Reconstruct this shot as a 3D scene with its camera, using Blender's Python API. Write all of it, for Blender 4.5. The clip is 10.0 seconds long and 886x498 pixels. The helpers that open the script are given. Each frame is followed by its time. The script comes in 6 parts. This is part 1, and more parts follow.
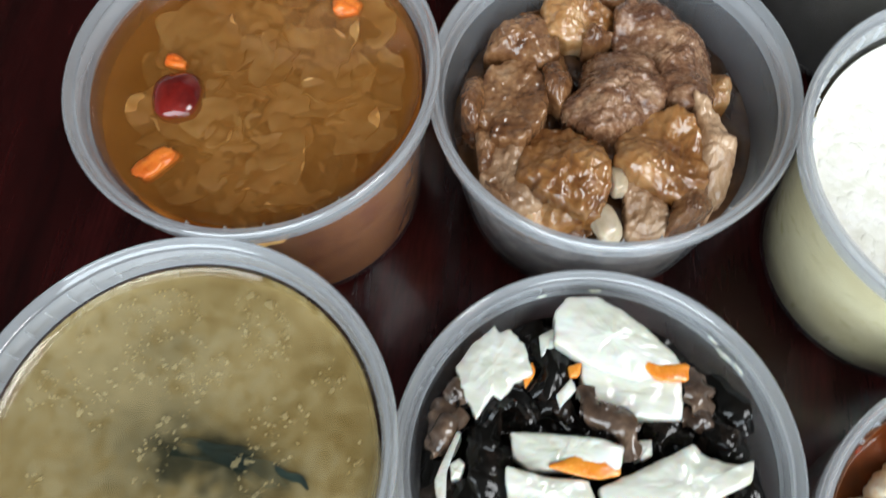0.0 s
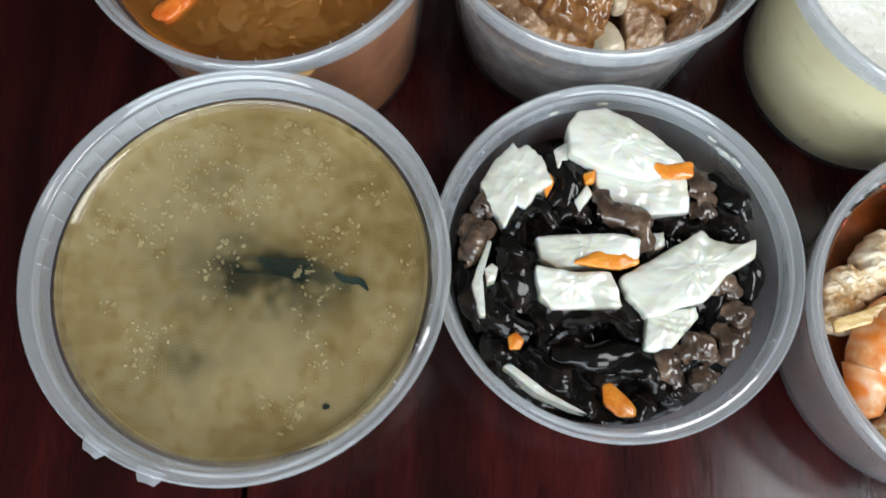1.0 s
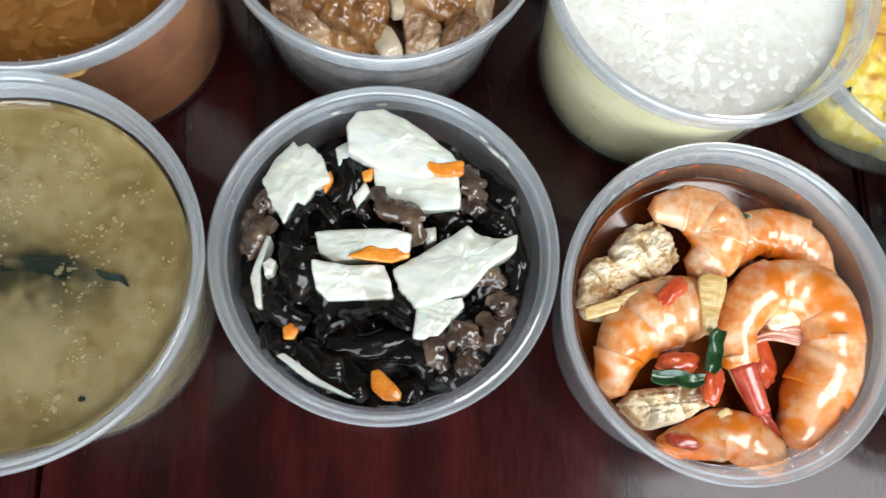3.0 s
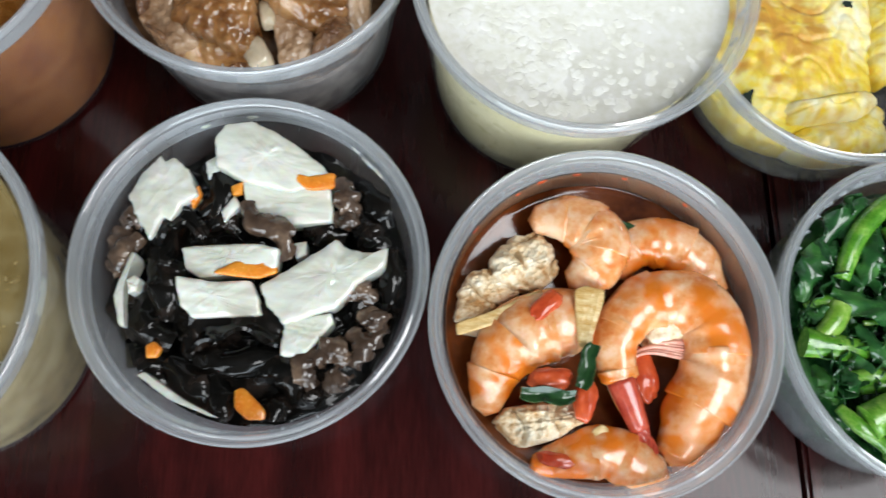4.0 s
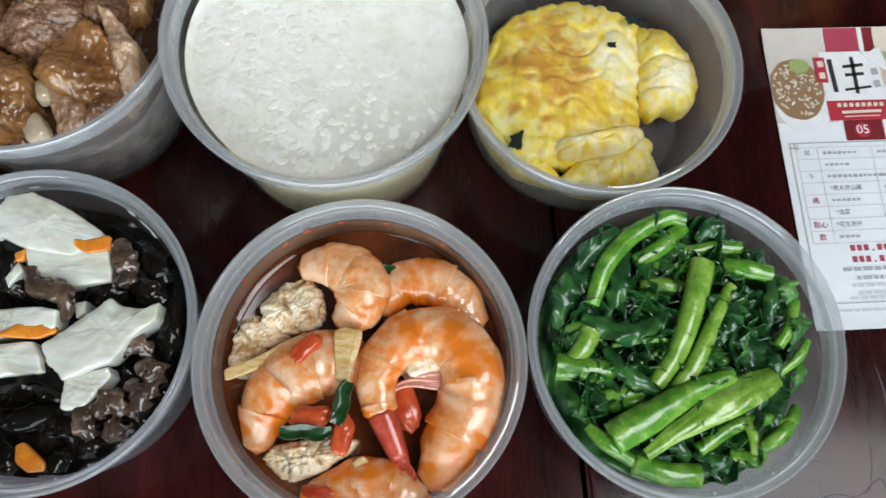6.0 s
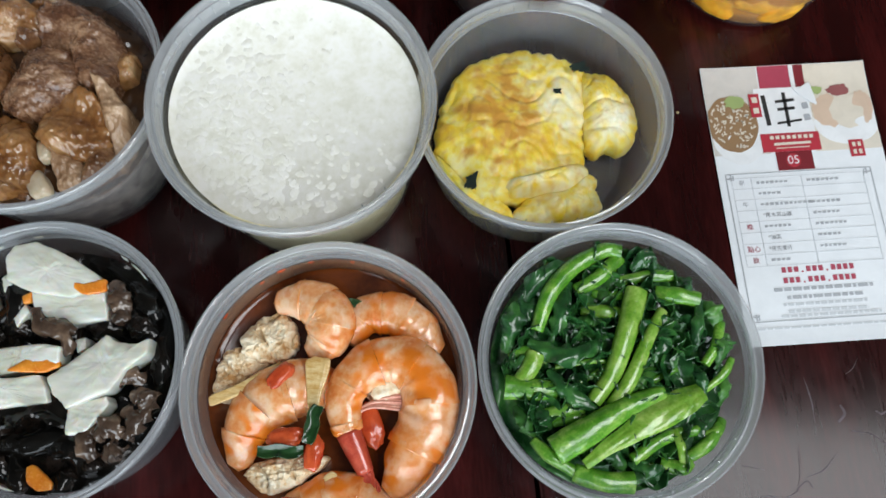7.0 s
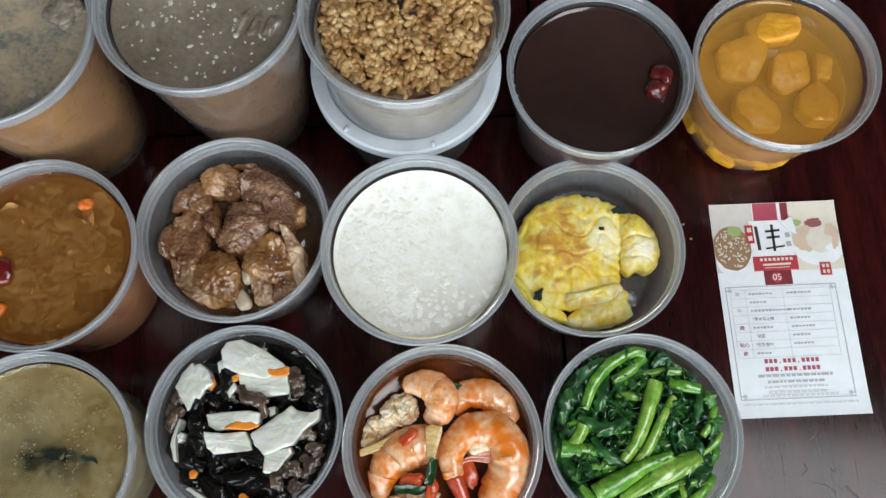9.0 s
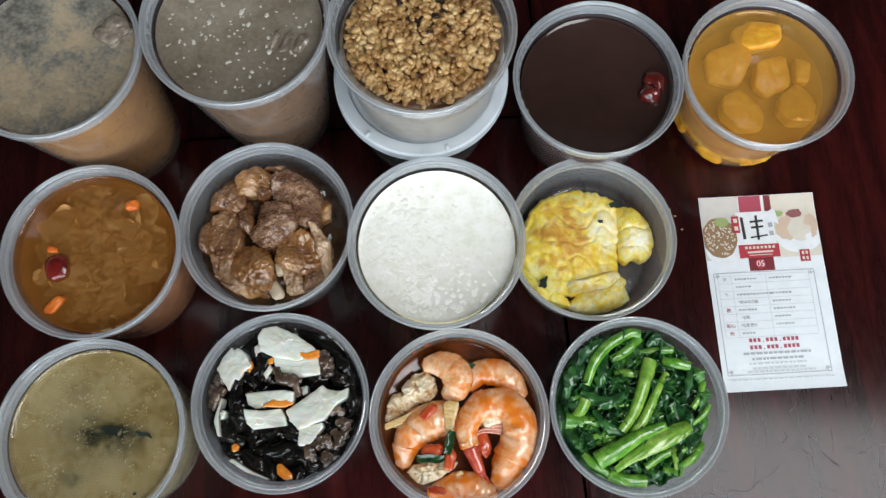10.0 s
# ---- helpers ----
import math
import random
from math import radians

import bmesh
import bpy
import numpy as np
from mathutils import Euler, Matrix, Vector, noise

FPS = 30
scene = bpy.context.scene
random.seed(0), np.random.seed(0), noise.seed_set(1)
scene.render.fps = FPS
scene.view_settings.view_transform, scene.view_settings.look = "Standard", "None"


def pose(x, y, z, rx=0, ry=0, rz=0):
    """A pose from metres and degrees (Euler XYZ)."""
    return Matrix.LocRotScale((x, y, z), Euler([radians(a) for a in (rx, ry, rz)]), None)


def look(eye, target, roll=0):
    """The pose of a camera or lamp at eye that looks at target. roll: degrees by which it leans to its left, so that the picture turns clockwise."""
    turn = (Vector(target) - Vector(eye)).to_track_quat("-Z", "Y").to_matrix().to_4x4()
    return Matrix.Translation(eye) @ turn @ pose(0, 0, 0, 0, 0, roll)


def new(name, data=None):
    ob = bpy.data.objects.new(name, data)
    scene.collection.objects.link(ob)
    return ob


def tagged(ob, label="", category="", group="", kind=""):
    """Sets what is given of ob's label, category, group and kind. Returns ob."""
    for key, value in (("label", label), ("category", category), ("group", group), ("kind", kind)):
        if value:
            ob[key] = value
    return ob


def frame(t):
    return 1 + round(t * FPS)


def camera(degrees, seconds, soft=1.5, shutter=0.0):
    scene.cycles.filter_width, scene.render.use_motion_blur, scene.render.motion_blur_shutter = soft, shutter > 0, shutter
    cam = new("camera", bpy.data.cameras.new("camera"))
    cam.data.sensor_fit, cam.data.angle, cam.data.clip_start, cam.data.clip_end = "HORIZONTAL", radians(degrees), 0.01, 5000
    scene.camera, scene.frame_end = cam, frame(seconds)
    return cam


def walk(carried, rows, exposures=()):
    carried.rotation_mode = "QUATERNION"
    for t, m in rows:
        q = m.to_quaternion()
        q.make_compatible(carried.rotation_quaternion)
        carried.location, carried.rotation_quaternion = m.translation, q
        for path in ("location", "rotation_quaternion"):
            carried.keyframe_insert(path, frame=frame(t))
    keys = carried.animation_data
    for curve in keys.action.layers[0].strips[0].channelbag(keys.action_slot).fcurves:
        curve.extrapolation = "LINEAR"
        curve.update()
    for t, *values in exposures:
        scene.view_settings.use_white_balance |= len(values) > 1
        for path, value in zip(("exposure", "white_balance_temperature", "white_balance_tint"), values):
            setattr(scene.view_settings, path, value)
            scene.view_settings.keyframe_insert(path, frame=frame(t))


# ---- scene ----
# camera and its walk
cam = camera(58.71, 10.0, soft=1.4, shutter=0.4)
PATH = [
    (0, (-0.1209, -0.146, 0.2769), (-0.1747, 0.0021, -0.0908), -5.97),
    (0.5, (-0.134, -0.1666, 0.2835), (-0.1689, -0.0357, -0.0929), -4.7),
    (1, (-0.1398, -0.1822, 0.2837), (-0.1568, -0.0713, -0.1002), -0.02),
    (1.5, (-0.1364, -0.1835, 0.2839), (-0.1399, -0.0799, -0.1025), 6.09),
    (2, (-0.1277, -0.1818, 0.2889), (-0.1183, -0.0765, -0.0969), 12.88),
    (2.5, (-0.1117, -0.1792, 0.2954), (-0.0901, -0.0734, -0.0898), 19.35),
    (2.7, (-0.1032, -0.1764, 0.2984), (-0.0813, -0.0713, -0.0869), 19.53),
    (3.8, (-0.0519, -0.1625, 0.3025), (-0.0447, -0.0634, -0.0849), 12.13),
    (4, (-0.0407, -0.1601, 0.2996), (-0.0312, -0.0583, -0.0871), 12.65),
    (4.5, (-0.0146, -0.1608, 0.3008), (-0.0059, -0.0541, -0.0846), 10.83),
    (5, (0.0007, -0.1619, 0.3027), (0.0115, -0.0534, -0.0822), 10.78),
    (5.5, (0.0172, -0.1585, 0.3106), (0.0251, -0.0495, -0.0742), 8.26),
    (6, (0.0397, -0.1489, 0.3256), (0.0505, -0.0376, -0.0584), 9.43),
    (6.2, (0.0438, -0.1485, 0.329), (0.056, -0.0378, -0.0552), 10.0),
    (7.3, (0.0635, -0.1395, 0.3839), (0.0668, -0.0257, 0.0004), 4.23),
    (7.5, (0.065, -0.1356, 0.4), (0.0674, -0.019, 0.0174), 3.84),
    (8, (0.0535, -0.1303, 0.4576), (0.0519, -0.0138, 0.0749), 2.79),
    (8.5, (0.0375, -0.12, 0.495), (0.0269, -0.0115, 0.1101), -1.32),
    (9, (0.0259, -0.1249, 0.52), (0.0155, -0.017, 0.135), -1.39),
    (9.5, (0.0204, -0.1231, 0.5435), (0.0122, -0.0214, 0.1567), -0.96),
    (10, (0.0152, -0.1323, 0.5698), (0.0069, -0.0327, 0.1825), -1.3),
]
walk(cam, [(t, look(eye, target, roll)) for t, eye, target, roll in PATH],
     exposures=[(0, 0.06), (0.5, -0.04), (1.0, -0.04), (2.7, 0.10), (3.8, -0.10), (4.5, -0.16), (5.0, -0.14), (6.2, -0.48), (7.5, -0.48), (8.5, -0.48), (10.0, -0.40)])

# world, window light and ceiling lamp
world = bpy.data.worlds.new("sky")
scene.world = world
world.use_nodes = True
sky = world.node_tree.nodes.new("ShaderNodeTexSky")
sky.sky_type = "NISHITA"
sky.sun_disc = False
sky.sun_elevation = radians(40)
sky.sun_rotation = radians(200)
world.node_tree.links.new(sky.outputs[0], world.node_tree.nodes["Background"].inputs[0])
world.node_tree.nodes["Background"].inputs[1].default_value = 0.1


def area_lamp(name, where, target, w, h, watts, colour):
    d = bpy.data.lights.new(name, "AREA")
    d.shape, d.size, d.size_y, d.energy, d.color = "RECTANGLE", w, h, watts, colour
    ob = new(name, d)
    ob.matrix_world = look(where, target)
    return tagged(ob, kind="structure")


area_lamp("window_daylight", (0.1, -1.72, 0.85), (0.05, 0, 0.15), 2.4, 1.25, 62, (0.82, 0.93, 1.0))
area_lamp("ceiling_lamp_light", (1.0, -0.42, 1.655), (1.0, -0.42, 0), 0.9, 0.9, 32, (0.93, 0.96, 0.98))


# ---- materials ----
def material(name, ramp, scale=120, rough=0.4, bump=0.15, bscale=None, coat=0.0, sss=0.0, sss_radius=(0.004, 0.002, 0.001),
             stretch=(1, 1, 1), fine=0.25, spec=0.5, clear=0.0, detail=5, attr=None, rough_var=0.12, tint=None, gloss=1.0, attr2=None, tint2=None, coat_bump=True):
    """Two scales of noise drive colour, roughness and relief. clear: share that lets light straight through."""
    m = bpy.data.materials.new(name)
    m.use_nodes = True
    t = m.node_tree
    n, l = t.nodes, t.links
    p = n["Principled BSDF"]
    tc = n.new("ShaderNodeTexCoord")
    info = n.new("ShaderNodeObjectInfo")
    shift = n.new("ShaderNodeVectorMath")
    shift.operation = "MULTIPLY_ADD"
    comb = n.new("ShaderNodeCombineXYZ")
    for i in range(3):
        l.new(info.outputs["Random"], comb.inputs[i])
    l.new(comb.outputs[0], shift.inputs[0])
    shift.inputs[1].default_value = (3.1, 1.7, 2.3)
    l.new(tc.outputs["Object"], shift.inputs[2])
    mp = n.new("ShaderNodeMapping")
    mp.inputs["Scale"].default_value = stretch
    l.new(shift.outputs[0], mp.inputs[0])
    a = n.new("ShaderNodeTexNoise")
    a.inputs["Scale"].default_value, a.inputs["Detail"].default_value = scale, detail
    a.inputs["Distortion"].default_value = 0.4
    b = n.new("ShaderNodeTexNoise")
    b.inputs["Scale"].default_value, b.inputs["Detail"].default_value = (bscale or scale * 6), 4
    l.new(mp.outputs[0], a.inputs["Vector"])
    l.new(mp.outputs[0], b.inputs["Vector"])
    mix = n.new("ShaderNodeMath")
    mix.operation = "MULTIPLY_ADD"
    l.new(b.outputs["Fac"], mix.inputs[0])
    mix.inputs[1].default_value = fine
    add = n.new("ShaderNodeMath")
    add.operation = "ADD"
    l.new(a.outputs["Fac"], add.inputs[0])
    add.inputs[1].default_value = -fine / 2
    l.new(add.outputs[0], mix.inputs[2])
    cr = n.new("ShaderNodeValToRGB")
    while len(cr.color_ramp.elements) < len(ramp):
        cr.color_ramp.elements.new(0.5)
    for e, (pos, col) in zip(cr.color_ramp.elements, ramp):
        e.position, e.color = pos, (*col, 1)
    l.new(mix.outputs[0], cr.inputs[0])
    colour = cr.outputs[0]
    for name_, paint in ((attr, tint), (attr2, tint2)):
        if not name_:
            continue
        at = n.new("ShaderNodeAttribute")
        at.attribute_name = name_
        cm = n.new("ShaderNodeMix")
        cm.data_type = "RGBA"
        edge = n.new("ShaderNodeMath")
        edge.operation = "MULTIPLY_ADD"
        l.new(b.outputs["Fac"], edge.inputs[0])
        edge.inputs[1].default_value = 0.5
        sub = n.new("ShaderNodeMath")
        sub.operation = "ADD"
        sub.inputs[1].default_value = -0.25
        l.new(at.outputs["Fac"], sub.inputs[0])
        l.new(sub.outputs[0], edge.inputs[2])
        edge.use_clamp = True
        l.new(edge.outputs[0], cm.inputs["Factor"])
        l.new(colour, cm.inputs["A"])
        cm.inputs["B"].default_value = (*paint, 1)
        colour = cm.outputs["Result"]
    l.new(colour, p.inputs["Base Color"])
    rr = n.new("ShaderNodeMapRange")
    rr.inputs["To Min"].default_value, rr.inputs["To Max"].default_value = max(0.03, rough - rough_var), min(1, rough + rough_var)
    l.new(b.outputs["Fac"], rr.inputs["Value"])
    l.new(rr.outputs[0], p.inputs["Roughness"])
    p.inputs["Specular IOR Level"].default_value = spec
    p.inputs["Coat Weight"].default_value = coat
    p.inputs["Coat Roughness"].default_value = 0.06
    if sss:
        p.inputs["Subsurface Weight"].default_value = sss
        p.inputs["Subsurface Radius"].default_value = sss_radius
        p.inputs["Subsurface Scale"].default_value = 1.0
    if bump:
        bp = n.new("ShaderNodeBump")
        bp.inputs["Strength"].default_value, bp.inputs["Distance"].default_value = bump, 0.001
        l.new(mix.outputs[0], bp.inputs["Height"])
        l.new(bp.outputs[0], p.inputs["Normal"])
        if coat and coat_bump:
            l.new(bp.outputs[0], p.inputs["Coat Normal"])
    if clear:
        tr = n.new("ShaderNodeBsdfTransparent")
        ms = n.new("ShaderNodeMixShader")
        ms.inputs[0].default_value = 1 - clear
        l.new(colour, tr.inputs[0]) if tint == "stain" else None
        l.new(tr.outputs[0], ms.inputs[1])
        l.new(p.outputs[0], ms.inputs[2])
        p.inputs["Specular IOR Level"].default_value = 0.0
        gl = n.new("ShaderNodeBsdfGlossy")
        gl.inputs["Roughness"].default_value = max(0.05, rough - 0.03)
        lw = n.new("ShaderNodeLayerWeight")
        lw.inputs["Blend"].default_value = 0.35
        pw = n.new("ShaderNodeMath")
        pw.operation = "POWER"
        l.new(lw.outputs["Facing"], pw.inputs[0])
        pw.inputs[1].default_value = 3.0
        fr = n.new("ShaderNodeMath")
        fr.operation = "MULTIPLY_ADD"
        l.new(pw.outputs[0], fr.inputs[0])
        fr.inputs[1].default_value, fr.inputs[2].default_value = 0.4 * gloss, 0.035 * gloss
        if bump:
            l.new(bp.outputs[0], gl.inputs["Normal"])
        top = n.new("ShaderNodeMixShader")
        l.new(fr.outputs[0], top.inputs[0])
        l.new(ms.outputs[0], top.inputs[1])
        l.new(gl.outputs[0], top.inputs[2])
        l.new(top.outputs[0], n["Material Output"].inputs["Surface"])
    return m




def plastic(name, colour, clear, glow, rough, gloss=1.0):
    """Frosted plastic: partly clear, partly scattering light forward and back, with a gloss."""
    m = material(name, [(0.3, tuple(c * 0.95 for c in colour)), (0.7, colour)], 60, rough, 0.03, clear=clear, gloss=gloss)
    n, l = m.node_tree.nodes, m.node_tree.links
    p = n["Principled BSDF"]
    tl = n.new("ShaderNodeBsdfTranslucent")
    tl.inputs[0].default_value = (*colour, 1)
    mx = n.new("ShaderNodeMixShader")
    mx.inputs[0].default_value = glow
    l.new(p.outputs[0], mx.inputs[1])
    l.new(tl.outputs[0], mx.inputs[2])
    coat_mix = n["Material Output"].inputs["Surface"].links[0].from_node
    clear_mix = coat_mix.inputs[1].links[0].from_node
    l.new(mx.outputs[0], clear_mix.inputs[2])
    return m


# unseen walls and ceiling coloured dark to cut fill light and table reflections
M_WALL = material("painted_plaster", [(0.3, (0.30, 0.28, 0.25)), (0.7, (0.35, 0.33, 0.30))], 2, 0.8, 0.05)
M_CEIL = material("darkened_ceiling_paint", [(0.3, (0.20, 0.20, 0.20)), (0.7, (0.25, 0.25, 0.25))], 2, 0.8, 0.05)
M_FLOOR = material("floor_wood", [(0.3, (0.16, 0.09, 0.05)), (0.7, (0.26, 0.15, 0.08))], 4, 0.4, 0.1, stretch=(1, 8, 1))
M_TABLE = material("mahogany_lacquer", [(0.25, (0.0075, 0.0016, 0.0016)), (0.5, (0.021, 0.0030, 0.0029)), (0.75, (0.048, 0.0062, 0.0058))], 9, 0.15, 0.05, spec=0.27,
                   bscale=120, stretch=(6, 0.8, 1), fine=0.3, coat=0.0, rough_var=0.08)
M_PLASTIC = plastic("frosted_plastic", (0.86, 0.91, 0.95), 0.87, 0.5, 0.12)
M_CLEAR = plastic("clear_plastic", (0.88, 0.93, 0.97), 0.94, 0.5, 0.10, 0.9)
M_RIM = plastic("plastic_rim", (0.92, 0.96, 1.0), 0.71, 0.48, 0.06, 2.6)
M_LID = material("milky_lid", [(0.3, (0.62, 0.66, 0.70)), (0.7, (0.72, 0.76, 0.80))], 60, 0.3, 0.03, clear=0.22)
M_PAPER = material("coated_paper", [(0.3, (0.74, 0.77, 0.80)), (0.7, (0.80, 0.83, 0.86))], 90, 0.4, 0.02)
M_OLIVE = material("olive_broth", [(0.30, (0.30, 0.20, 0.062)), (0.48, (0.45, 0.335, 0.135)), (0.66, (0.64, 0.53, 0.28))], 24, 0.1, 0.01, bscale=240, fine=0.8, clear=0.70, attr="weed", tint=(0.022, 0.028, 0.018))
M_OLIVE_HAZE = material("olive_haze", [(0.30, (0.24, 0.165, 0.06)), (0.7, (0.50, 0.375, 0.175))], 34, 0.5, 0.0, bscale=220, fine=0.7, clear=0.55, gloss=0.0, attr="weed", tint=(0.020, 0.026, 0.016))
M_AMBER_HAZE = material("amber_haze", [(0.3, (0.22, 0.080, 0.010)), (0.7, (0.36, 0.15, 0.026))], 60, 0.5, 0.0, clear=0.76, gloss=0.0)
M_OLIVE_DEEP = material("deep_olive_broth", [(0.34, (0.14, 0.11, 0.045)), (0.48, (0.32, 0.24, 0.10)), (0.66, (0.54, 0.44, 0.23))], 22, 0.2, 0.02, attr="weed", tint=(0.016, 0.022, 0.014))
M_AMBER = material("amber_broth", [(0.3, (0.20, 0.062, 0.008)), (0.7, (0.33, 0.12, 0.020))], 45, 0.07, 0.02, clear=0.72)
M_AMBER_DEEP = material("deep_amber_broth", [(0.3, (0.32, 0.085, 0.010)), (0.7, (0.50, 0.18, 0.030))], 60, 0.2, 0.02)
M_FUNGUS = material("stewed_white_fungus", [(0.3, (0.48, 0.22, 0.052)), (0.7, (0.72, 0.44, 0.16))], 45, 0.55, 0.2, sss=0.2)
M_TEA = material("dark_tea", [(0.3, (0.024, 0.012, 0.0095)), (0.7, (0.038, 0.018, 0.014))], 20, 0.06, 0.0)
M_TEASIDE = material("red_brown_tea", [(0.3, (0.060, 0.012, 0.006)), (0.7, (0.12, 0.026, 0.011))], 30, 0.2, 0.0)
M_ORANGE = material("sweet_potato_broth", [(0.3, (0.50, 0.245, 0.040)), (0.7, (0.64, 0.345, 0.070))], 30, 0.07, 0.0, clear=0.60)
M_ORANGE_DEEP = material("deep_orange_broth", [(0.3, (0.56, 0.20, 0.012)), (0.7, (0.76, 0.34, 0.028))], 60, 0.2, 0.02)
M_SWEET = material("boiled_sweet_potato", [(0.3, (0.74, 0.31, 0.018)), (0.7, (0.88, 0.46, 0.045))], 150, 0.35, 0.2, sss=0.3)
M_GREY = material("grey_meat_broth", [(0.30, (0.175, 0.140, 0.100)), (0.5, (0.235, 0.195, 0.148)), (0.7, (0.30, 0.255, 0.20))], 34, 0.12, 0.02, bscale=420, fine=0.5)
M_BROTHWALL = material("tan_broth", [(0.3, (0.17, 0.075, 0.022)), (0.7, (0.27, 0.13, 0.042))], 30, 0.3, 0.02)
M_GOLDWALL = material("golden_broth", [(0.3, (0.29, 0.115, 0.018)), (0.7, (0.46, 0.21, 0.040))], 30, 0.3, 0.02)
M_FOAM = material("scummy_broth", [(0.32, (0.10, 0.095, 0.080)), (0.47, (0.22, 0.20, 0.165)), (0.56, (0.33, 0.27, 0.19)), (0.70, (0.44, 0.33, 0.21))], 36, 0.2, 0.1, bscale=420, fine=0.4)
M_CONGEE = material("rice_congee", [(0.28, (0.80, 0.78, 0.67)), (0.48, (0.88, 0.86, 0.77)), (0.66, (0.93, 0.91, 0.85))], 120, 0.45, 0.05, bscale=420, fine=0.6, spec=0.2)
M_CREAM = material("cream_congee_side", [(0.3, (0.80, 0.70, 0.38)), (0.7, (0.88, 0.80, 0.50))], 40, 0.3, 0.02)
M_GRAIN = material("brown_sticky_rice", [(0.3, (0.24, 0.105, 0.027)), (0.5, (0.46, 0.26, 0.092)), (0.72, (0.64, 0.43, 0.20))], 90, 0.3, 0.12, coat=0.3, sss=0.1)
# rice colour taken far down: shade between the grains put into the colour
M_RICEGAP = material("rice_gap_shade", [(0.3, (0.05, 0.018, 0.005)), (0.7, (0.14, 0.055, 0.016))], 300, 0.45, 0.4)
M_RICEWALL = material("rice_behind_plastic", [(0.35, (0.24, 0.17, 0.11)), (0.65, (0.46, 0.38, 0.29))], 160, 0.5, 0.2, bscale=420, stretch=(1, 1, 2))
M_SHROOM = material("black_mushroom", [(0.3, (0.012, 0.008, 0.006)), (0.7, (0.045, 0.025, 0.016))], 200, 0.3, 0.3)
M_YAM = material("white_yam", [(0.3, (0.54, 0.54, 0.45)), (0.7, (0.71, 0.71, 0.65))], 80, 0.2, 0.22, bscale=420, coat=0.6, sss=0.4, stretch=(0.5, 1.8, 1))
M_CARROT = material("carrot", [(0.3, (0.66, 0.18, 0.012)), (0.7, (0.82, 0.33, 0.04))], 150, 0.25, 0.15, coat=0.4, sss=0.3)
M_EAR = material("black_wood_ear", [(0.3, (0.003, 0.0032, 0.003)), (0.55, (0.006, 0.005, 0.004)), (0.75, (0.026, 0.017, 0.013))], 95, 0.15, 0.15, bscale=300, coat=0.12, spec=0.25, rough_var=0.06)
M_EARB = material("brown_wood_ear", [(0.3, (0.032, 0.019, 0.013)), (0.55, (0.085, 0.052, 0.034)), (0.75, (0.20, 0.13, 0.085))], 110, 0.2, 0.2, coat=0.45)
M_SHRIMP = material("cooked_shrimp", [(0.30, (0.70, 0.20, 0.042)), (0.46, (0.78, 0.35, 0.135)), (0.66, (0.85, 0.57, 0.37))], 80, 0.22, 0.2, bscale=420, fine=0.5, coat=0.65, sss=0.25, attr="band", tint=(0.77, 0.20, 0.014))
M_TAIL = material("red_shrimp_tail", [(0.3, (0.42, 0.045, 0.025)), (0.7, (0.62, 0.11, 0.06))], 200, 0.2, 0.15, coat=0.5)
M_LEGS = material("pink_shrimp_legs", [(0.3, (0.62, 0.22, 0.15)), (0.7, (0.80, 0.45, 0.34))], 200, 0.25, 0.1)
M_FISH = material("flaky_fish", [(0.30, (0.52, 0.27, 0.09)), (0.44, (0.76, 0.57, 0.34)), (0.66, (0.85, 0.77, 0.60))], 150, 0.34, 0.45, bscale=700, fine=0.5, coat=0.15)
M_GINGER = material("ginger_slice", [(0.3, (0.58, 0.33, 0.09)), (0.7, (0.78, 0.60, 0.30))], 140, 0.28, 0.2, coat=0.3, stretch=(1, 4, 1))
M_GOJI = material("red_goji", [(0.3, (0.42, 0.035, 0.010)), (0.7, (0.66, 0.11, 0.030))], 140, 0.2, 0.15, coat=0.4)
M_ONION = material("cooked_scallion", [(0.3, (0.006, 0.028, 0.010)), (0.7, (0.022, 0.075, 0.018))], 160, 0.22, 0.2, coat=0.3)
M_SAUCE = material("orange_shrimp_sauce", [(0.3, (0.055, 0.012, 0.003)), (0.7, (0.16, 0.040, 0.009))], 60, 0.08, 0.02)
M_STEM = material("green_stem", [(0.3, (0.045, 0.18, 0.010)), (0.5, (0.10, 0.29, 0.022)), (0.72, (0.26, 0.46, 0.075))], 150, 0.22, 0.35, bscale=900, fine=0.4, coat=0.5, sss=0.15, sss_radius=(0.001, 0.003, 0.001), coat_bump=False)
M_PALESTEM = material("pale_green_stem", [(0.3, (0.10, 0.26, 0.016)), (0.5, (0.19, 0.37, 0.040)), (0.72, (0.34, 0.51, 0.11))], 150, 0.22, 0.35, bscale=900, fine=0.4, coat=0.5, sss=0.15, sss_radius=(0.001, 0.003, 0.001), coat_bump=False)
M_GLEAF = material("dark_green_leaf", [(0.3, (0.007, 0.036, 0.012)), (0.52, (0.020, 0.092, 0.022)), (0.75, (0.065, 0.21, 0.038))], 90, 0.24, 0.16, bscale=420, coat=0.3, coat_bump=False)
M_GLEAF2 = material("mid_green_leaf", [(0.3, (0.016, 0.075, 0.014)), (0.52, (0.040, 0.15, 0.022)), (0.75, (0.11, 0.29, 0.045))], 90, 0.36, 0.14, bscale=420, coat=0.05)
M_MEAT = material("braised_brown_meat", [(0.30, (0.060, 0.020, 0.007)), (0.46, (0.165, 0.070, 0.027)), (0.60, (0.27, 0.135, 0.060)), (0.76, (0.42, 0.26, 0.145))], 60, 0.2, 0.3, bscale=420, fine=0.45, coat=0.55)
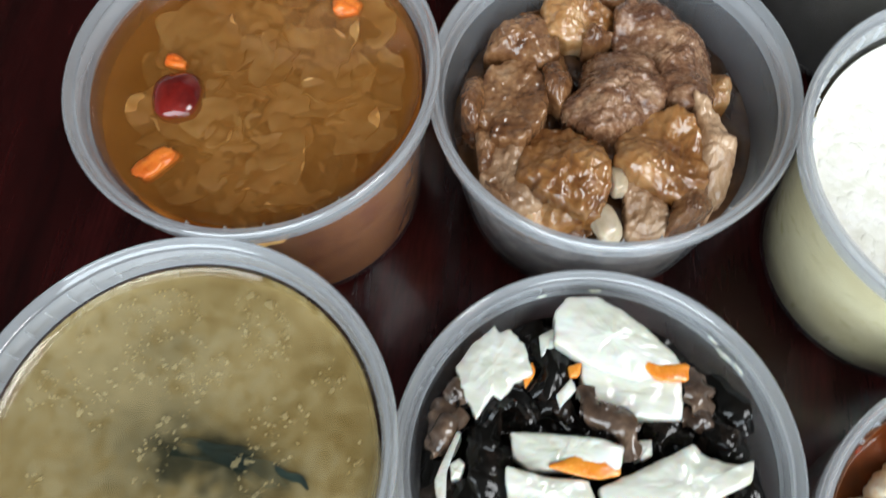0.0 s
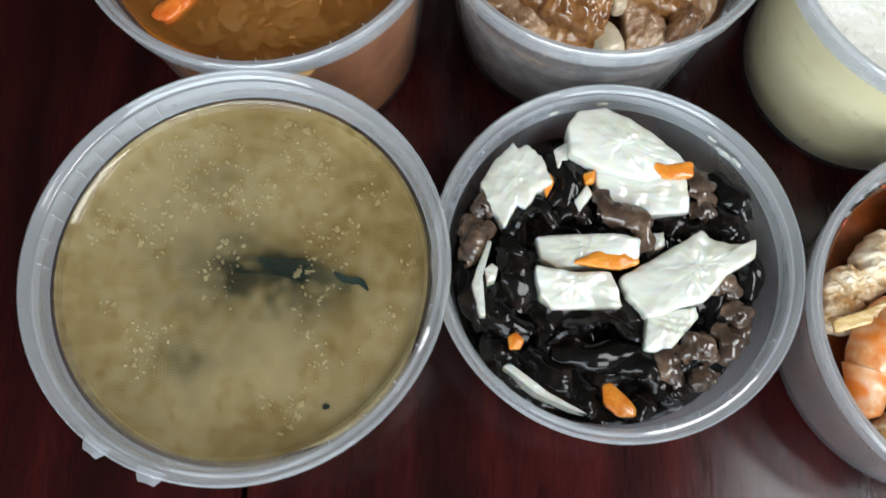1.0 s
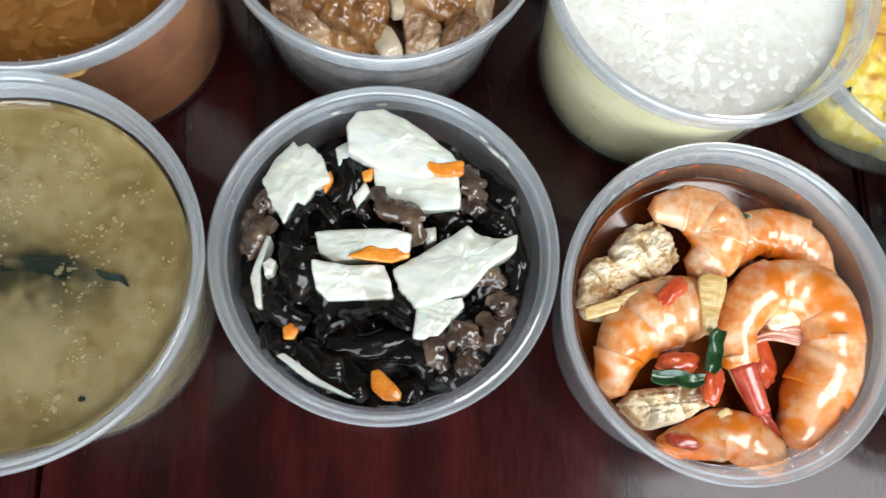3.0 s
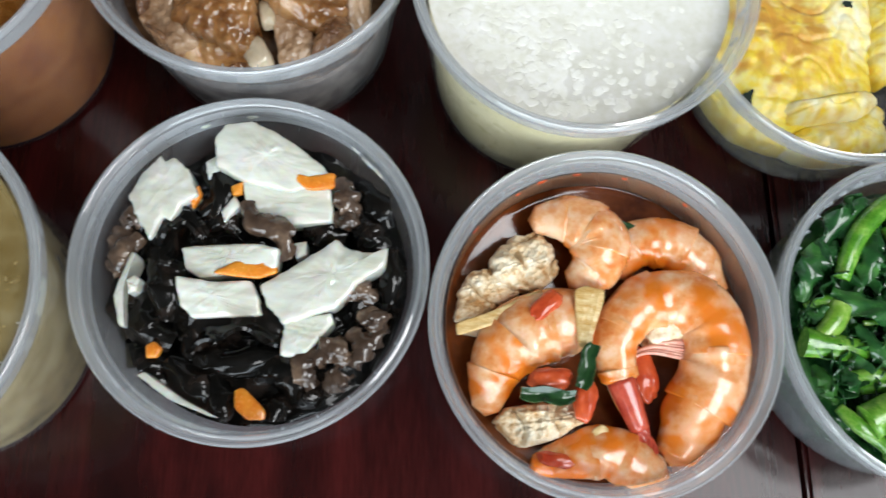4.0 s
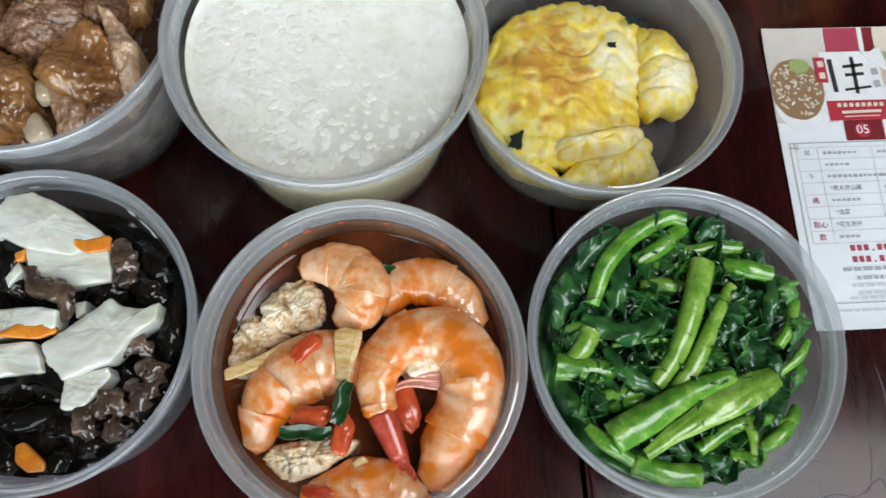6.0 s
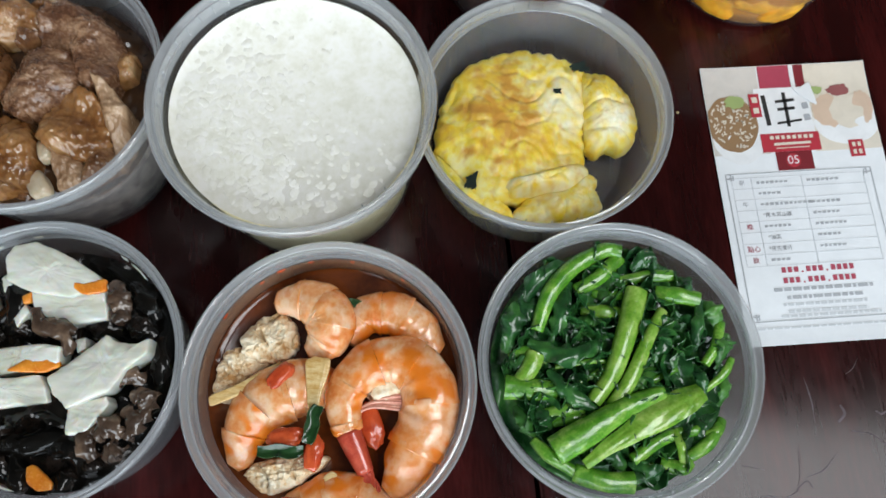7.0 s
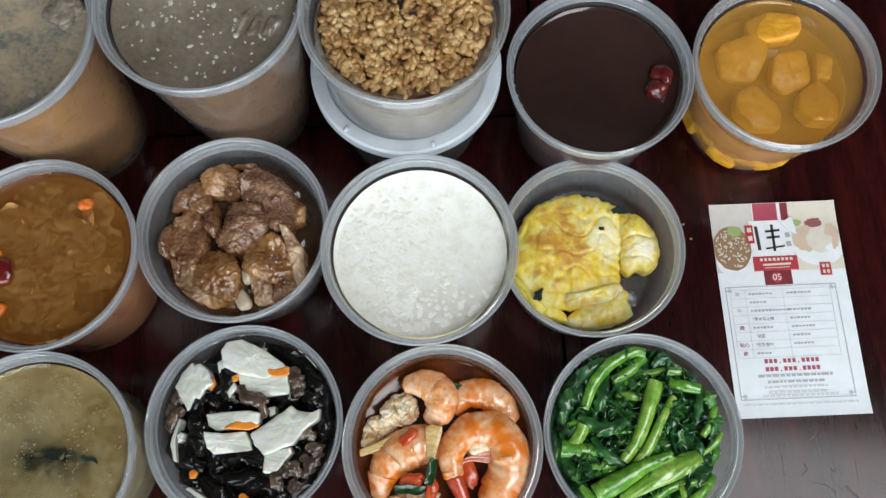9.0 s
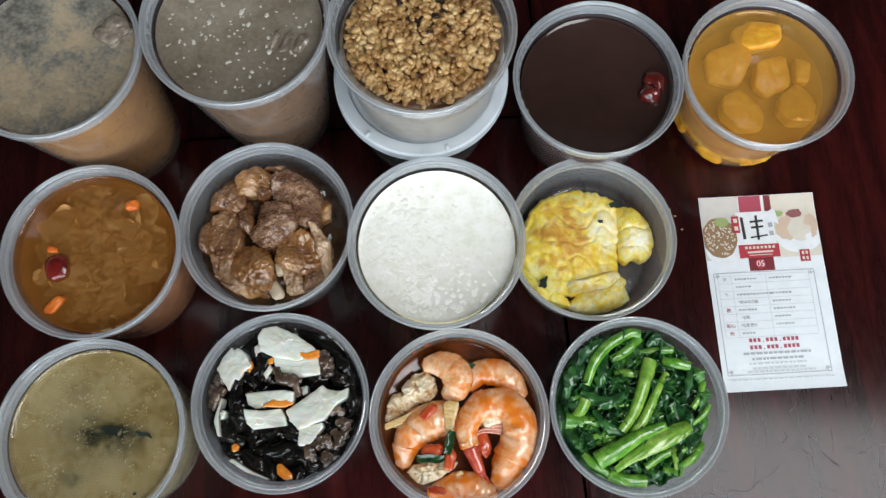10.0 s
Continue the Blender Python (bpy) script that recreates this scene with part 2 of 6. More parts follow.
M_LEAN = material("braised_lean_meat", [(0.30, (0.080, 0.030, 0.014)), (0.5, (0.19, 0.090, 0.046)), (0.70, (0.34, 0.20, 0.115))], 95, 0.26, 0.5, bscale=520, stretch=(1, 2, 1), fine=0.6, coat=0.4)
M_BOILED = material("boiled_grey_meat", [(0.3, (0.13, 0.10, 0.075)), (0.7, (0.30, 0.245, 0.19))], 110, 0.25, 0.4, bscale=420, coat=0.2)
M_SKIN = material("braised_skin", [(0.28, (0.10, 0.032, 0.008)), (0.44, (0.25, 0.105, 0.030)), (0.60, (0.40, 0.21, 0.082)), (0.76, (0.58, 0.42, 0.25))], 48, 0.16, 0.25, bscale=300, fine=0.35, coat=0.6, sss=0.2)
M_BONE = material("pale_bone", [(0.3, (0.24, 0.12, 0.055)), (0.7, (0.50, 0.33, 0.20))], 90, 0.24, 0.4, coat=0.4)
M_GRAVY = material("dark_gravy", [(0.3, (0.022, 0.010, 0.005)), (0.7, (0.075, 0.034, 0.014))], 90, 0.12, 0.1)
M_GREASE = material("greasy_meat_side", [(0.35, (0.16, 0.12, 0.10)), (0.65, (0.42, 0.35, 0.31))], 130, 0.5, 0.2, bscale=500)
M_BEAN = material("pale_mushroom", [(0.3, (0.44, 0.34, 0.22)), (0.7, (0.66, 0.56, 0.41))], 90, 0.2, 0.1, coat=0.4, sss=0.2)
M_DATE = material("red_date", [(0.3, (0.045, 0.004, 0.003)), (0.7, (0.13, 0.010, 0.006))], 130, 0.14, 0.5, coat=0.6)
M_CHERRY = material("bright_red_date", [(0.3, (0.085, 0.005, 0.004)), (0.7, (0.20, 0.012, 0.008))], 130, 0.12, 0.2, coat=0.4)
M_EGG = material("yellow_omelette", [(0.3, (0.82, 0.54, 0.022)), (0.52, (0.89, 0.69, 0.085)), (0.70, (0.91, 0.81, 0.30))], 75, 0.42, 0.4, bscale=300, fine=0.55, coat=0.06, sss=0.2, attr="white", tint=(0.90, 0.86, 0.64), attr2="brown", tint2=(0.64, 0.32, 0.05), coat_bump=False)
M_BERRY = material("soaked_goji", [(0.3, (0.62, 0.11, 0.012)), (0.7, (0.80, 0.24, 0.035))], 120, 0.3, 0.1, sss=0.2)
M_SEAWEED = material("dark_seaweed", [(0.3, (0.008, 0.014, 0.012)), (0.7, (0.022, 0.036, 0.028))], 160, 0.5, 0.1, spec=0.2)
M_FLECK = material("pale_flecks", [(0.3, (0.36, 0.285, 0.135)), (0.7, (0.48, 0.40, 0.21))], 200, 0.5, 0.0)
M_FAT = material("white_flecks", [(0.3, (0.50, 0.46, 0.38)), (0.7, (0.66, 0.62, 0.55))], 200, 0.3, 0.1)
INK = {k: material(k, [(0.3, tuple(c * 0.9 for c in v)), (0.7, v)], 120, 0.4, 0.0) for k, v in dict(
    red_ink=(0.46, 0.03, 0.05), dark_red_ink=(0.19, 0.012, 0.02), black_ink=(0.03, 0.03, 0.03), grey_ink=(0.40, 0.42, 0.45), dim_ink=(0.27, 0.28, 0.30),
    pale_ink=(0.58, 0.61, 0.64), crimson_ink=(0.40, 0.05, 0.09), beige_ink=(0.62, 0.59, 0.55), peach_ink=(0.66, 0.50, 0.38), brown_ink=(0.30, 0.18, 0.09),
    green_ink=(0.33, 0.42, 0.16), cream_ink=(0.72, 0.66, 0.56), wine_ink=(0.30, 0.10, 0.10), white_ink=(0.82, 0.84, 0.86)).items()}


# ---- builders ----
def mesh_of(name, verts, faces, mat, smooth=True, sharp=85):
    me = bpy.data.meshes.new(name)
    me.from_pydata([tuple(v) for v in verts], [], faces)
    me.materials.append(mat)
    if smooth:
        me.polygons.foreach_set("use_smooth", [True] * len(me.polygons))
    bm = bmesh.new()
    bm.from_mesh(me)
    bmesh.ops.recalc_face_normals(bm, faces=bm.faces)
    bm.to_mesh(me)
    bm.free()
    if smooth:
        me.set_sharp_from_angle(angle=radians(sharp))
    me.update()
    return me


def part(name, geo, mat, parent=None, label="", smooth=True, sharp=85):
    ob = new(name, mesh_of(name, geo[0], geo[1], mat, smooth, sharp))
    ob.parent = parent
    return tagged(ob, label=label)


def thing(name, where, label, category, group="", rz=0.0):
    ob = new(name)
    ob.empty_display_size = 0.02
    ob.matrix_world = pose(*where, 0, 0, rz)
    return tagged(ob, label=label, category=category, group=group)


def single(name, geo, mat, where, label, category, group="", rz=0.0, rx=0.0, ry=0.0, kind="", smooth=True):
    """A thing of one mesh."""
    ob = new(name, mesh_of(name, geo[0], geo[1], mat, smooth))
    ob.matrix_world = pose(*where, rx, ry, rz)
    return tagged(ob, label=label, category=category, group=group, kind=kind)


def nz(x, y, z=0.0):
    return noise.noise(Vector((x, y, z)))


def lathe(profile, n=96):
    """A closed ring profile, or one that starts and ends on the axis, turned about z."""
    verts, faces, rows = [], [], []
    for r, z in profile:
        if r < 1e-6:
            rows.append([len(verts)] * n)
            verts.append((0, 0, z))
        else:
            rows.append(list(range(len(verts), len(verts) + n)))
            verts += [(r * math.cos(2 * math.pi * i / n), r * math.sin(2 * math.pi * i / n), z) for i in range(n)]
    pairs = list(zip(rows, rows[1:]))
    if profile[0][0] > 1e-6:
        pairs.append((rows[-1], rows[0]))
    for a, b in pairs:
        for i in range(n):
            j = (i + 1) % n
            f = [a[i], a[j], b[j], b[i]]
            f = [v for k, v in enumerate(f) if v not in f[:k]]
            if len(f) > 2:
                faces.append(f)
    return verts, faces


def sheet(fn, nu, nv, thick):
    """A closed sheet over u, v in 0..1 with the given thickness."""
    top = [Vector(fn(i / nu, j / nv)) for j in range(nv + 1) for i in range(nu + 1)]
    k = nu + 1
    low = []
    for j in range(nv + 1):
        for i in range(nu + 1):
            du = top[j * k + min(i + 1, nu)] - top[j * k + max(i - 1, 0)]
            dv = top[min(j + 1, nv) * k + i] - top[max(j - 1, 0) * k + i]
            nn = du.cross(dv)
            nn = nn.normalized() if nn.length > 1e-12 else Vector((0, 0, 1))
            low.append(top[j * k + i] - nn * thick)
    m = len(top)
    faces = []
    for j in range(nv):
        for i in range(nu):
            a, b, c, d = j * k + i, j * k + i + 1, (j + 1) * k + i + 1, (j + 1) * k + i
            faces += [(a, b, c, d), (m + d, m + c, m + b, m + a)]
    for i in range(nu):
        faces += [(i + 1, i, m + i, m + i + 1), (nv * k + i, nv * k + i + 1, m + nv * k + i + 1, m + nv * k + i)]
    for j in range(nv):
        faces += [(j * k, (j + 1) * k, m + (j + 1) * k, m + j * k), ((j + 1) * k + nu, j * k + nu, m + j * k + nu, m + (j + 1) * k + nu)]
    return top + low, faces


def curve_points(pts, steps):
    """A smooth line through the points."""
    p = [2 * Vector(pts[0]) - Vector(pts[1])] + [Vector(q) for q in pts] + [2 * Vector(pts[-1]) - Vector(pts[-2])]
    out = []
    for i in range(1, len(p) - 2):
        for s in range(steps):
            t = s / steps
            out.append(0.5 * (2 * p[i] + (p[i + 1] - p[i - 1]) * t + (2 * p[i - 1] - 5 * p[i] + 4 * p[i + 1] - p[i + 2]) * t * t
                              + (3 * p[i] - p[i - 1] - 3 * p[i + 1] + p[i + 2]) * t ** 3))
    return out + [p[-2]]


def tube(pts, radii, steps=8, n=16, flat=1.0, ridge=0.0, ridges=5, bumpy=0.0, seed=0.0, shape=None, cap=0.35):
    """A swept stalk with its own radius at each point. shape(u, a): factor on the radius."""
    line = curve_points(pts, steps)
    rr = [v[0] for v in curve_points([(r, 0, 0) for r in radii], steps)]
    verts, faces, us = [], [], []
    m = len(line)
    for k, (c, r) in enumerate(zip(line, rr)):
        d = (line[min(k + 1, m - 1)] - line[max(k - 1, 0)]).normalized()
        side = d.cross(Vector((0, 0, 1)))
        side = side.normalized() if side.length > 1e-6 else Vector((1, 0, 0))
        up = side.cross(d)
        for i in range(n):
            a = 2 * math.pi * i / n
            q = r * (1 + ridge * math.cos(ridges * a + seed)) * (1 + bumpy * nz(c.x * 150 + math.cos(a), c.y * 150 + math.sin(a), c.z * 150 + seed))
            if shape:
                q *= shape(k / (m - 1), a)
            verts.append(c + side * (q * math.cos(a)) + up * (q * flat * math.sin(a)))
            us.append(k / (m - 1))
    for k in range(m - 1):
        for i in range(n):
            j = (i + 1) % n
            faces.append((k * n + i, k * n + j, (k + 1) * n + j, (k + 1) * n + i))
    for row, k in ((0, 0), (m - 1, -1)):
        d = (line[0] - line[1]).normalized() if k == 0 else (line[-1] - line[-2]).normalized()
        c = len(verts)
        verts.append(line[k] + d * rr[k] * cap)
        us.append(0.0 if k == 0 else 1.0)
        for i in range(n):
            faces.append((row * n + i, row * n + (i + 1) % n, c))
    return verts, faces, us


def blob(sx, sy, sz, seed, rough=0.25, box=0.5, sub=4, fine=0.05, freq=1.3):
    """A lump between ball and block with a broken surface."""
    bm = bmesh.new()
    bmesh.ops.create_icosphere(bm, subdivisions=sub, radius=1)
    verts = []
    for v in bm.verts:
        d = v.co.normalized()
        e = 2 + box * 6
        q = 1 / (abs(d.x) ** e + abs(d.y) ** e + abs(d.z) ** e) ** (1 / e)
        q *= 1 + rough * nz(d.x * freq + seed, d.y * freq, d.z * freq) + rough * 0.42 * nz(d.x * 2.4 * freq, d.y * 3 * freq + seed, d.z * 3 * freq)
        q += fine * nz(d.x * 9, d.y * 9, d.z * 9 + seed)
        verts.append(Vector((d.x * q * sx, d.y * q * sy, d.z * q * sz)))
    faces = [[v.index for v in f.verts] for f in bm.faces]
    bm.free()
    return verts, faces


def bed(radius, height, nr=40, na=96, depth=0.006, steps=None):
    """A lumpy filling: height(x, y) over a round plan, with a skirt down the wall."""
    verts, faces = [(0, 0, height(0, 0))], []
    steps = steps or [i / nr for i in range(1, nr + 1)]
    nr = len(steps)
    for i in range(1, nr + 1):
        r = radius * steps[i - 1]
        for j in range(na):
            a = 2 * math.pi * j / na
            x, y = r * math.cos(a), r * math.sin(a)
            verts.append((x, y, height(x, y)))
    for j in range(na):
        faces.append((0, 1 + j, 1 + (j + 1) % na))
    for i in range(nr - 1):
        for j in range(na):
            a, b = 1 + i * na, 1 + (i + 1) * na
            k = (j + 1) % na
            faces.append((a + j, b + j, b + k, a + k))
    last = 1 + (nr - 1) * na
    low = len(verts)
    for j in range(na):
        a = 2 * math.pi * j / na
        verts.append((radius * 0.96 * math.cos(a), radius * 0.96 * math.sin(a), verts[last + j][2] - depth))
    for j in range(na):
        k = (j + 1) % na
        faces.append((last + j, low + j, low + k, last + k))
    faces.append(list(range(low, low + na))[::-1])
    return verts, faces


def ribbon(pts, widths, curl=0.6, frill=0.15, waves=4.0, thick=0.0006, seed=0.0, nu=40, nv=14, twist=0.0, lean=0.0):
    """A limp strip along a line, arched or cupped across, with a frilled edge. Metres; curl in radians, negative cups it."""
    spine = curve_points(pts, 10)
    wide = [q[0] for q in curve_points([(w, 0, 0) for w in widths], 10)]
    last = len(spine) - 1

    def fn(u, v):
        k = min(last, u * last)
        i = min(last - 1, int(k))
        c = spine[i].lerp(spine[i + 1], k - i)
        half = 0.5 * (wide[i] + (wide[i + 1] - wide[i]) * (k - i)) * (1 + 0.22 * nz(u * 5 + seed, v * 1.5, seed))
        d = (spine[i + 1] - spine[i]).normalized()
        side = d.cross(Vector((0, 0, 1))).normalized()
        up = side.cross(d)
        s = 2 * v - 1
        b = curl * (1 + 0.5 * nz(u * 3 + seed, 4, 1))
        b = b if abs(b) > 0.05 else 0.05
        across, rise = half * math.sin(s * b) / b, -half * (1 - math.cos(s * b)) / b
        rise += frill * half * s * s * math.sin(6.283 * waves * u + seed + 1.7 * s) + 0.10 * half * nz(u * 7 + seed, v * 4, 2)
        w = lean + twist * u
        return c + side * (across * math.cos(w) - rise * math.sin(w)) + up * (across * math.sin(w) + rise * math.cos(w))
    return sheet(fn, nu, nv, thick)


def outline(corners, n, soft, ragged, seed):
    """A closed outline in metres through corners in millimetres, its corners cut back and its edge roughened."""
    p = [Vector((x / 1000, y / 1000)) for x, y in corners]
    for _ in range(3):
        p = [q for a, b in zip(p, p[1:] + p[:1]) for q in (a.lerp(b, soft), b.lerp(a, soft))]
    run = [0.0]
    for a, b in zip(p, p[1:] + p[:1]):
        run.append(run[-1] + (b - a).length)
    out, k = [], 0
    mid = sum(p, Vector((0, 0))) / len(p)
    for i in range(n):
        s = run[-1] * i / n
        while run[k + 1] < s:
            k += 1
        q = p[k].lerp(p[(k + 1) % len(p)], (s - run[k]) / max(1e-9, run[k + 1] - run[k]))
        f = 1 + ragged * (nz(q.x * 260 + seed, q.y * 260, seed) + 0.6 * nz(q.x * 800, q.y * 800 + seed, 3))
        out.append(mid + (q - mid) * f)
    return mid, out


def piece(corners, low, high, dome=0.1, seed=0.0, ragged=0.04, soft=0.2, rough=0.05, scale=160.0, tilt=(0.0, 0.0), edge=0.10, n=96, rings=14, fibre=0.0, along=0.0, lump=0.0, crease=0.0):
    """A cut or torn piece of food: an outline in millimetres, drawn up from low to high (metres), with a worn edge and an uneven top."""
    mid, rim = outline(corners, n, soft, ragged, seed)
    h = high - low
    verts, faces = [], []
    ca, sa = math.cos(along), math.sin(along)

    def top(q, k):
        x, y = q.x, q.y
        z = high - h * dome * k ** 2.5 + h * rough * (nz(x * scale + seed, y * scale, seed) + 0.5 * nz(x * scale * 2.7, y * scale * 2.7 + seed, 5) + 0.22 * nz(x * scale * 7, y * scale * 7, seed))
        z += h * lump * nz(x * 48 + seed, y * 48, seed * 1.3) - h * crease * (1 - min(1.0, 5 * abs(nz(x * 75, y * 75 + seed, 2)))) ** 2
        if fibre:
            z += h * fibre * abs(nz((x * ca + y * sa) * 90, (y * ca - x * sa) * 900, seed))
        return z + tilt[0] * (x - mid.x) + tilt[1] * (y - mid.y)
    walls = [(0.93, 0.0), (0.99, 0.25), (1.0, 0.6)]
    for k, e in walls:
        for q in rim:
            p = mid + (q - mid) * k
            verts.append((p.x, p.y, low + (top(q, 1.0) - edge * h - low) * e))
    for r in range(rings):
        k = 1 - (r / rings) if r > 2 else (1.0, 0.985, 0.95)[r]
        drop = (edge * h, edge * h * 0.35, edge * h * 0.08)[r] if r < 3 else 0.0
        for q in rim:
            p = mid + (q - mid) * k
            verts.append((p.x, p.y, top(p, k) - drop))
    rows = len(walls) + rings
    for r in range(rows - 1):
        for i in range(n):
            j = (i + 1) % n
            faces.append((r * n + i, r * n + j, (r + 1) * n + j, (r + 1) * n + i))
    faces.append(list(range(n))[::-1])
    verts.append((mid.x, mid.y, top(mid, 0.0)))
    for i in range(n):
        faces.append(((rows - 1) * n + i, (rows - 1) * n + (i + 1) % n, len(verts) - 1))
    return verts, faces


def set_values(ob, name, fn):
    """A number at each corner of the mesh, from its place."""
    att = ob.data.attributes.new(name, "FLOAT", "POINT")
    att.data.foreach_set("value", [max(0.0, min(1.0, fn(v.co.x, v.co.y, v.co.z))) for v in ob.data.vertices])


def joined(pieces):
    verts, faces = [], []
    for g in pieces:
        k = len(verts)
        verts += list(g[0])
        faces += [[v + k for v in f] for f in g[1]]
    return verts, faces


def moved(geo, m):
    return [m @ Vector(v) for v in geo[0]], geo[1]


def block(x0, x1, y0, y1, z0, z1, bevel=0.0):
    bm = bmesh.new()
    bmesh.ops.create_cube(bm, size=1)
    for v in bm.verts:
        v.co = ((x0 + x1) / 2 + v.co.x * (x1 - x0), (y0 + y1) / 2 + v.co.y * (y1 - y0), (z0 + z1) / 2 + v.co.z * (z1 - z0))
    if bevel:
        bmesh.ops.bevel(bm, geom=list(bm.edges), offset=bevel, segments=2, affect="EDGES")
    bm.verts.index_update()
    out = [v.co.copy() for v in bm.verts], [[v.index for v in f.verts] for f in bm.faces]
    bm.free()
    return out


# ---- the room round the table ----
def structure(name, geo, mat, where=(0, 0, 0), rz=0.0, label="", smooth=False):
    ob = new(name, mesh_of(name, geo[0], geo[1], mat, smooth))
    ob.matrix_world = pose(*where, 0, 0, rz)
    return tagged(ob, kind="structure", label=label)


structure("floor", block(-2.1, 2.3, -1.9, 2.1, -0.85, -0.75), M_FLOOR)
structure("ceiling", block(-2.1, 2.3, -1.9, 2.1, 1.70, 1.80), M_CEIL)
structure("wall_north", block(-2.1, 2.3, 2.0, 2.1, -0.75, 1.70), M_WALL)
structure("wall_west", block(-2.1, -2.0, -1.8, 2.0, -0.75, 1.70), M_WALL)
structure("wall_east", block(2.2, 2.3, -1.8, 2.0, -0.75, 1.70), M_WALL)
structure("wall_south", joined([block(-2.1, -1.1, -1.9, -1.8, -0.75, 1.70), block(1.3, 2.3, -1.9, -1.8, -0.75, 1.70),
                                block(-1.1, 1.3, -1.9, -1.8, -0.75, 0.2), block(-1.1, 1.3, -1.9, -1.8, 1.5, 1.70)]), M_WALL)
lamp = thing("ceiling_lamp", (1.0, -0.42, 1.70), "round white ceiling lamp with a shallow shade", "lamp")
part("base", lathe([(0, 0), (0.66, 0), (0.66, -0.03), (0, -0.03)], 48), M_CEIL, lamp)

# ---- table: planks with joints between them ----
TURN = 7.8
table = thing("table", (0, 0, -0.75), "dark red glossy lacquered wooden dining table with plank joints", "table", rz=TURN)
SEAMS = [-0.72, -0.55, -0.232, 0.0905, 0.40, 0.66, 0.9]


def plank(x0, x1, y0, y1):
    g = 0.0011
    part("plank", block(x0 + g, x1 - g, y0 + g, y1 - g, 0.722, 0.75, 0.0016), M_TABLE, table, smooth=False)


for a, b in zip(SEAMS, SEAMS[1:]):
    if abs(b - 0.0905) < 1e-6:
        plank(a, b, -0.62, 0.1165)
        plank(a, b, 0.1165, 0.75)
    else:
        plank(a, b, -0.62, 0.75)
part("underframe", block(-0.70, 0.88, -0.60, 0.73, 0.70, 0.7215), M_TABLE, table, smooth=False)
for x in (-0.65, 0.83):
    for y in (-0.55, 0.68):
        part("leg", block(x - 0.035, x + 0.035, y - 0.035, y + 0.035, 0, 0.70, 0.004), M_TABLE, table, smooth=False)

# ---- the deli containers ----
RO = 0.0585
PLACE = dict(fungus=(-0.2228, -0.0202, 0.0797), meat=(-0.114, 0.0066, 0.0687), soup=(-0.2039, -0.1351, 0.0792), yam=(-0.0962, -0.1067, 0.0479), shrimp=(0.0214, -0.1105, 0.0514), congee=(0.0, 0.0, 0.0769), greens=(0.1382, -0.0951, 0.0477), egg=(0.1063, 0.0178, 0.045), tea=(0.1033, 0.1218, 0.0788), sweet=(0.2198, 0.1352, 0.0773), rice=(-0.0157, 0.1162, 0.1428), qb=(-0.1295, 0.1152, 0.1429), qa=(-0.2436, 0.0886, 0.14), lid=(-0.0183, 0.1192, 0.0733))
BASE = dict(qa=0.0395, qb=0.0390, rice=0.049, fungus=0.0475, soup=0.0480, congee=0.0470, tea=0.0465, sweet=0.0440, meat=0.0475, egg=0.0515, yam=0.0515, shrimp=0.0515, greens=0.0515)
FOOT = dict(rice=0.0733)
TOPIN = 0.0537
rib_mesh = None


def wall_radius(key, z):
    """Inner radius of a container at the height z above its foot."""
    h = PLACE[key][2] - FOOT.get(key, 0)
    return BASE[key] - 0.0008 + (TOPIN - BASE[key]) * max(0.0, min(1.0, z / (h - 0.008)))


def container(key, label):
    x, y, top = PLACE[key]
    foot = FOOT.get(key, 0.0)
    h, b = top - foot, BASE[key]
    c = thing("deli_container", (x, y, foot), label, "container", "round plastic food containers")
    body = [(0, 0.0012), (b - 0.008, 0.0012), (b - 0.006, 0.0), (b - 0.002, 0.0), (b, 0.0025), (TOPIN + 0.0009, h - 0.0105), (TOPIN + 0.0002, h - 0.0095),
            (b - 0.0008, 0.0034), (b - 0.003, 0.0022), (0, 0.0022)]
    part("body", lathe(body), M_PLASTIC if key in ("yam", "shrimp", "greens", "egg", "meat", "rice") else M_CLEAR, c, sharp=38)
    rim = [(TOPIN + 0.0002, h - 0.0100), (TOPIN - 0.0003, h - 0.0090), (TOPIN + 0.0003, h - 0.0082), (TOPIN + 0.0006, h - 0.0060), (TOPIN + 0.0008, h - 0.0032), (TOPIN + 0.0013, h - 0.0022),
           (TOPIN + 0.0021, h - 0.0024), (TOPIN + 0.0026, h - 0.0021), (TOPIN + 0.0031, h - 0.0008), (RO - 0.0012, h - 0.0001), (RO - 0.0008, h), (RO - 0.0002, h - 0.0005), (RO, h - 0.0014), (RO - 0.0002, h - 0.0026),
           (RO - 0.0009, h - 0.0030), (RO - 0.0012, h - 0.0085), (RO - 0.0020, h - 0.0092), (RO - 0.0024, h - 0.0040), (TOPIN + 0.0016, h - 0.0036), (TOPIN + 0.0012, h - 0.0104)]
    r = part("rim", lathe(rim), M_RIM, c, sharp=38)
    global rib_mesh
    if rib_mesh is None:
        rib_mesh = mesh_of("rib", *block(TOPIN - 0.0001, TOPIN + 0.0010, -0.00022, 0.00022, -0.0085, -0.0028, 0.0001), M_RIM, False)
    rng = random.Random(key)
    start = rng.uniform(80, 150)
    for i in range(14):
        rib = new("rib", rib_mesh)
        rib.parent = r
        rib.matrix_local = pose(0, 0, h, 0, 0, start + i * 7.5 if i < 9 else start + 180 + (i - 9) * 12)
    return c


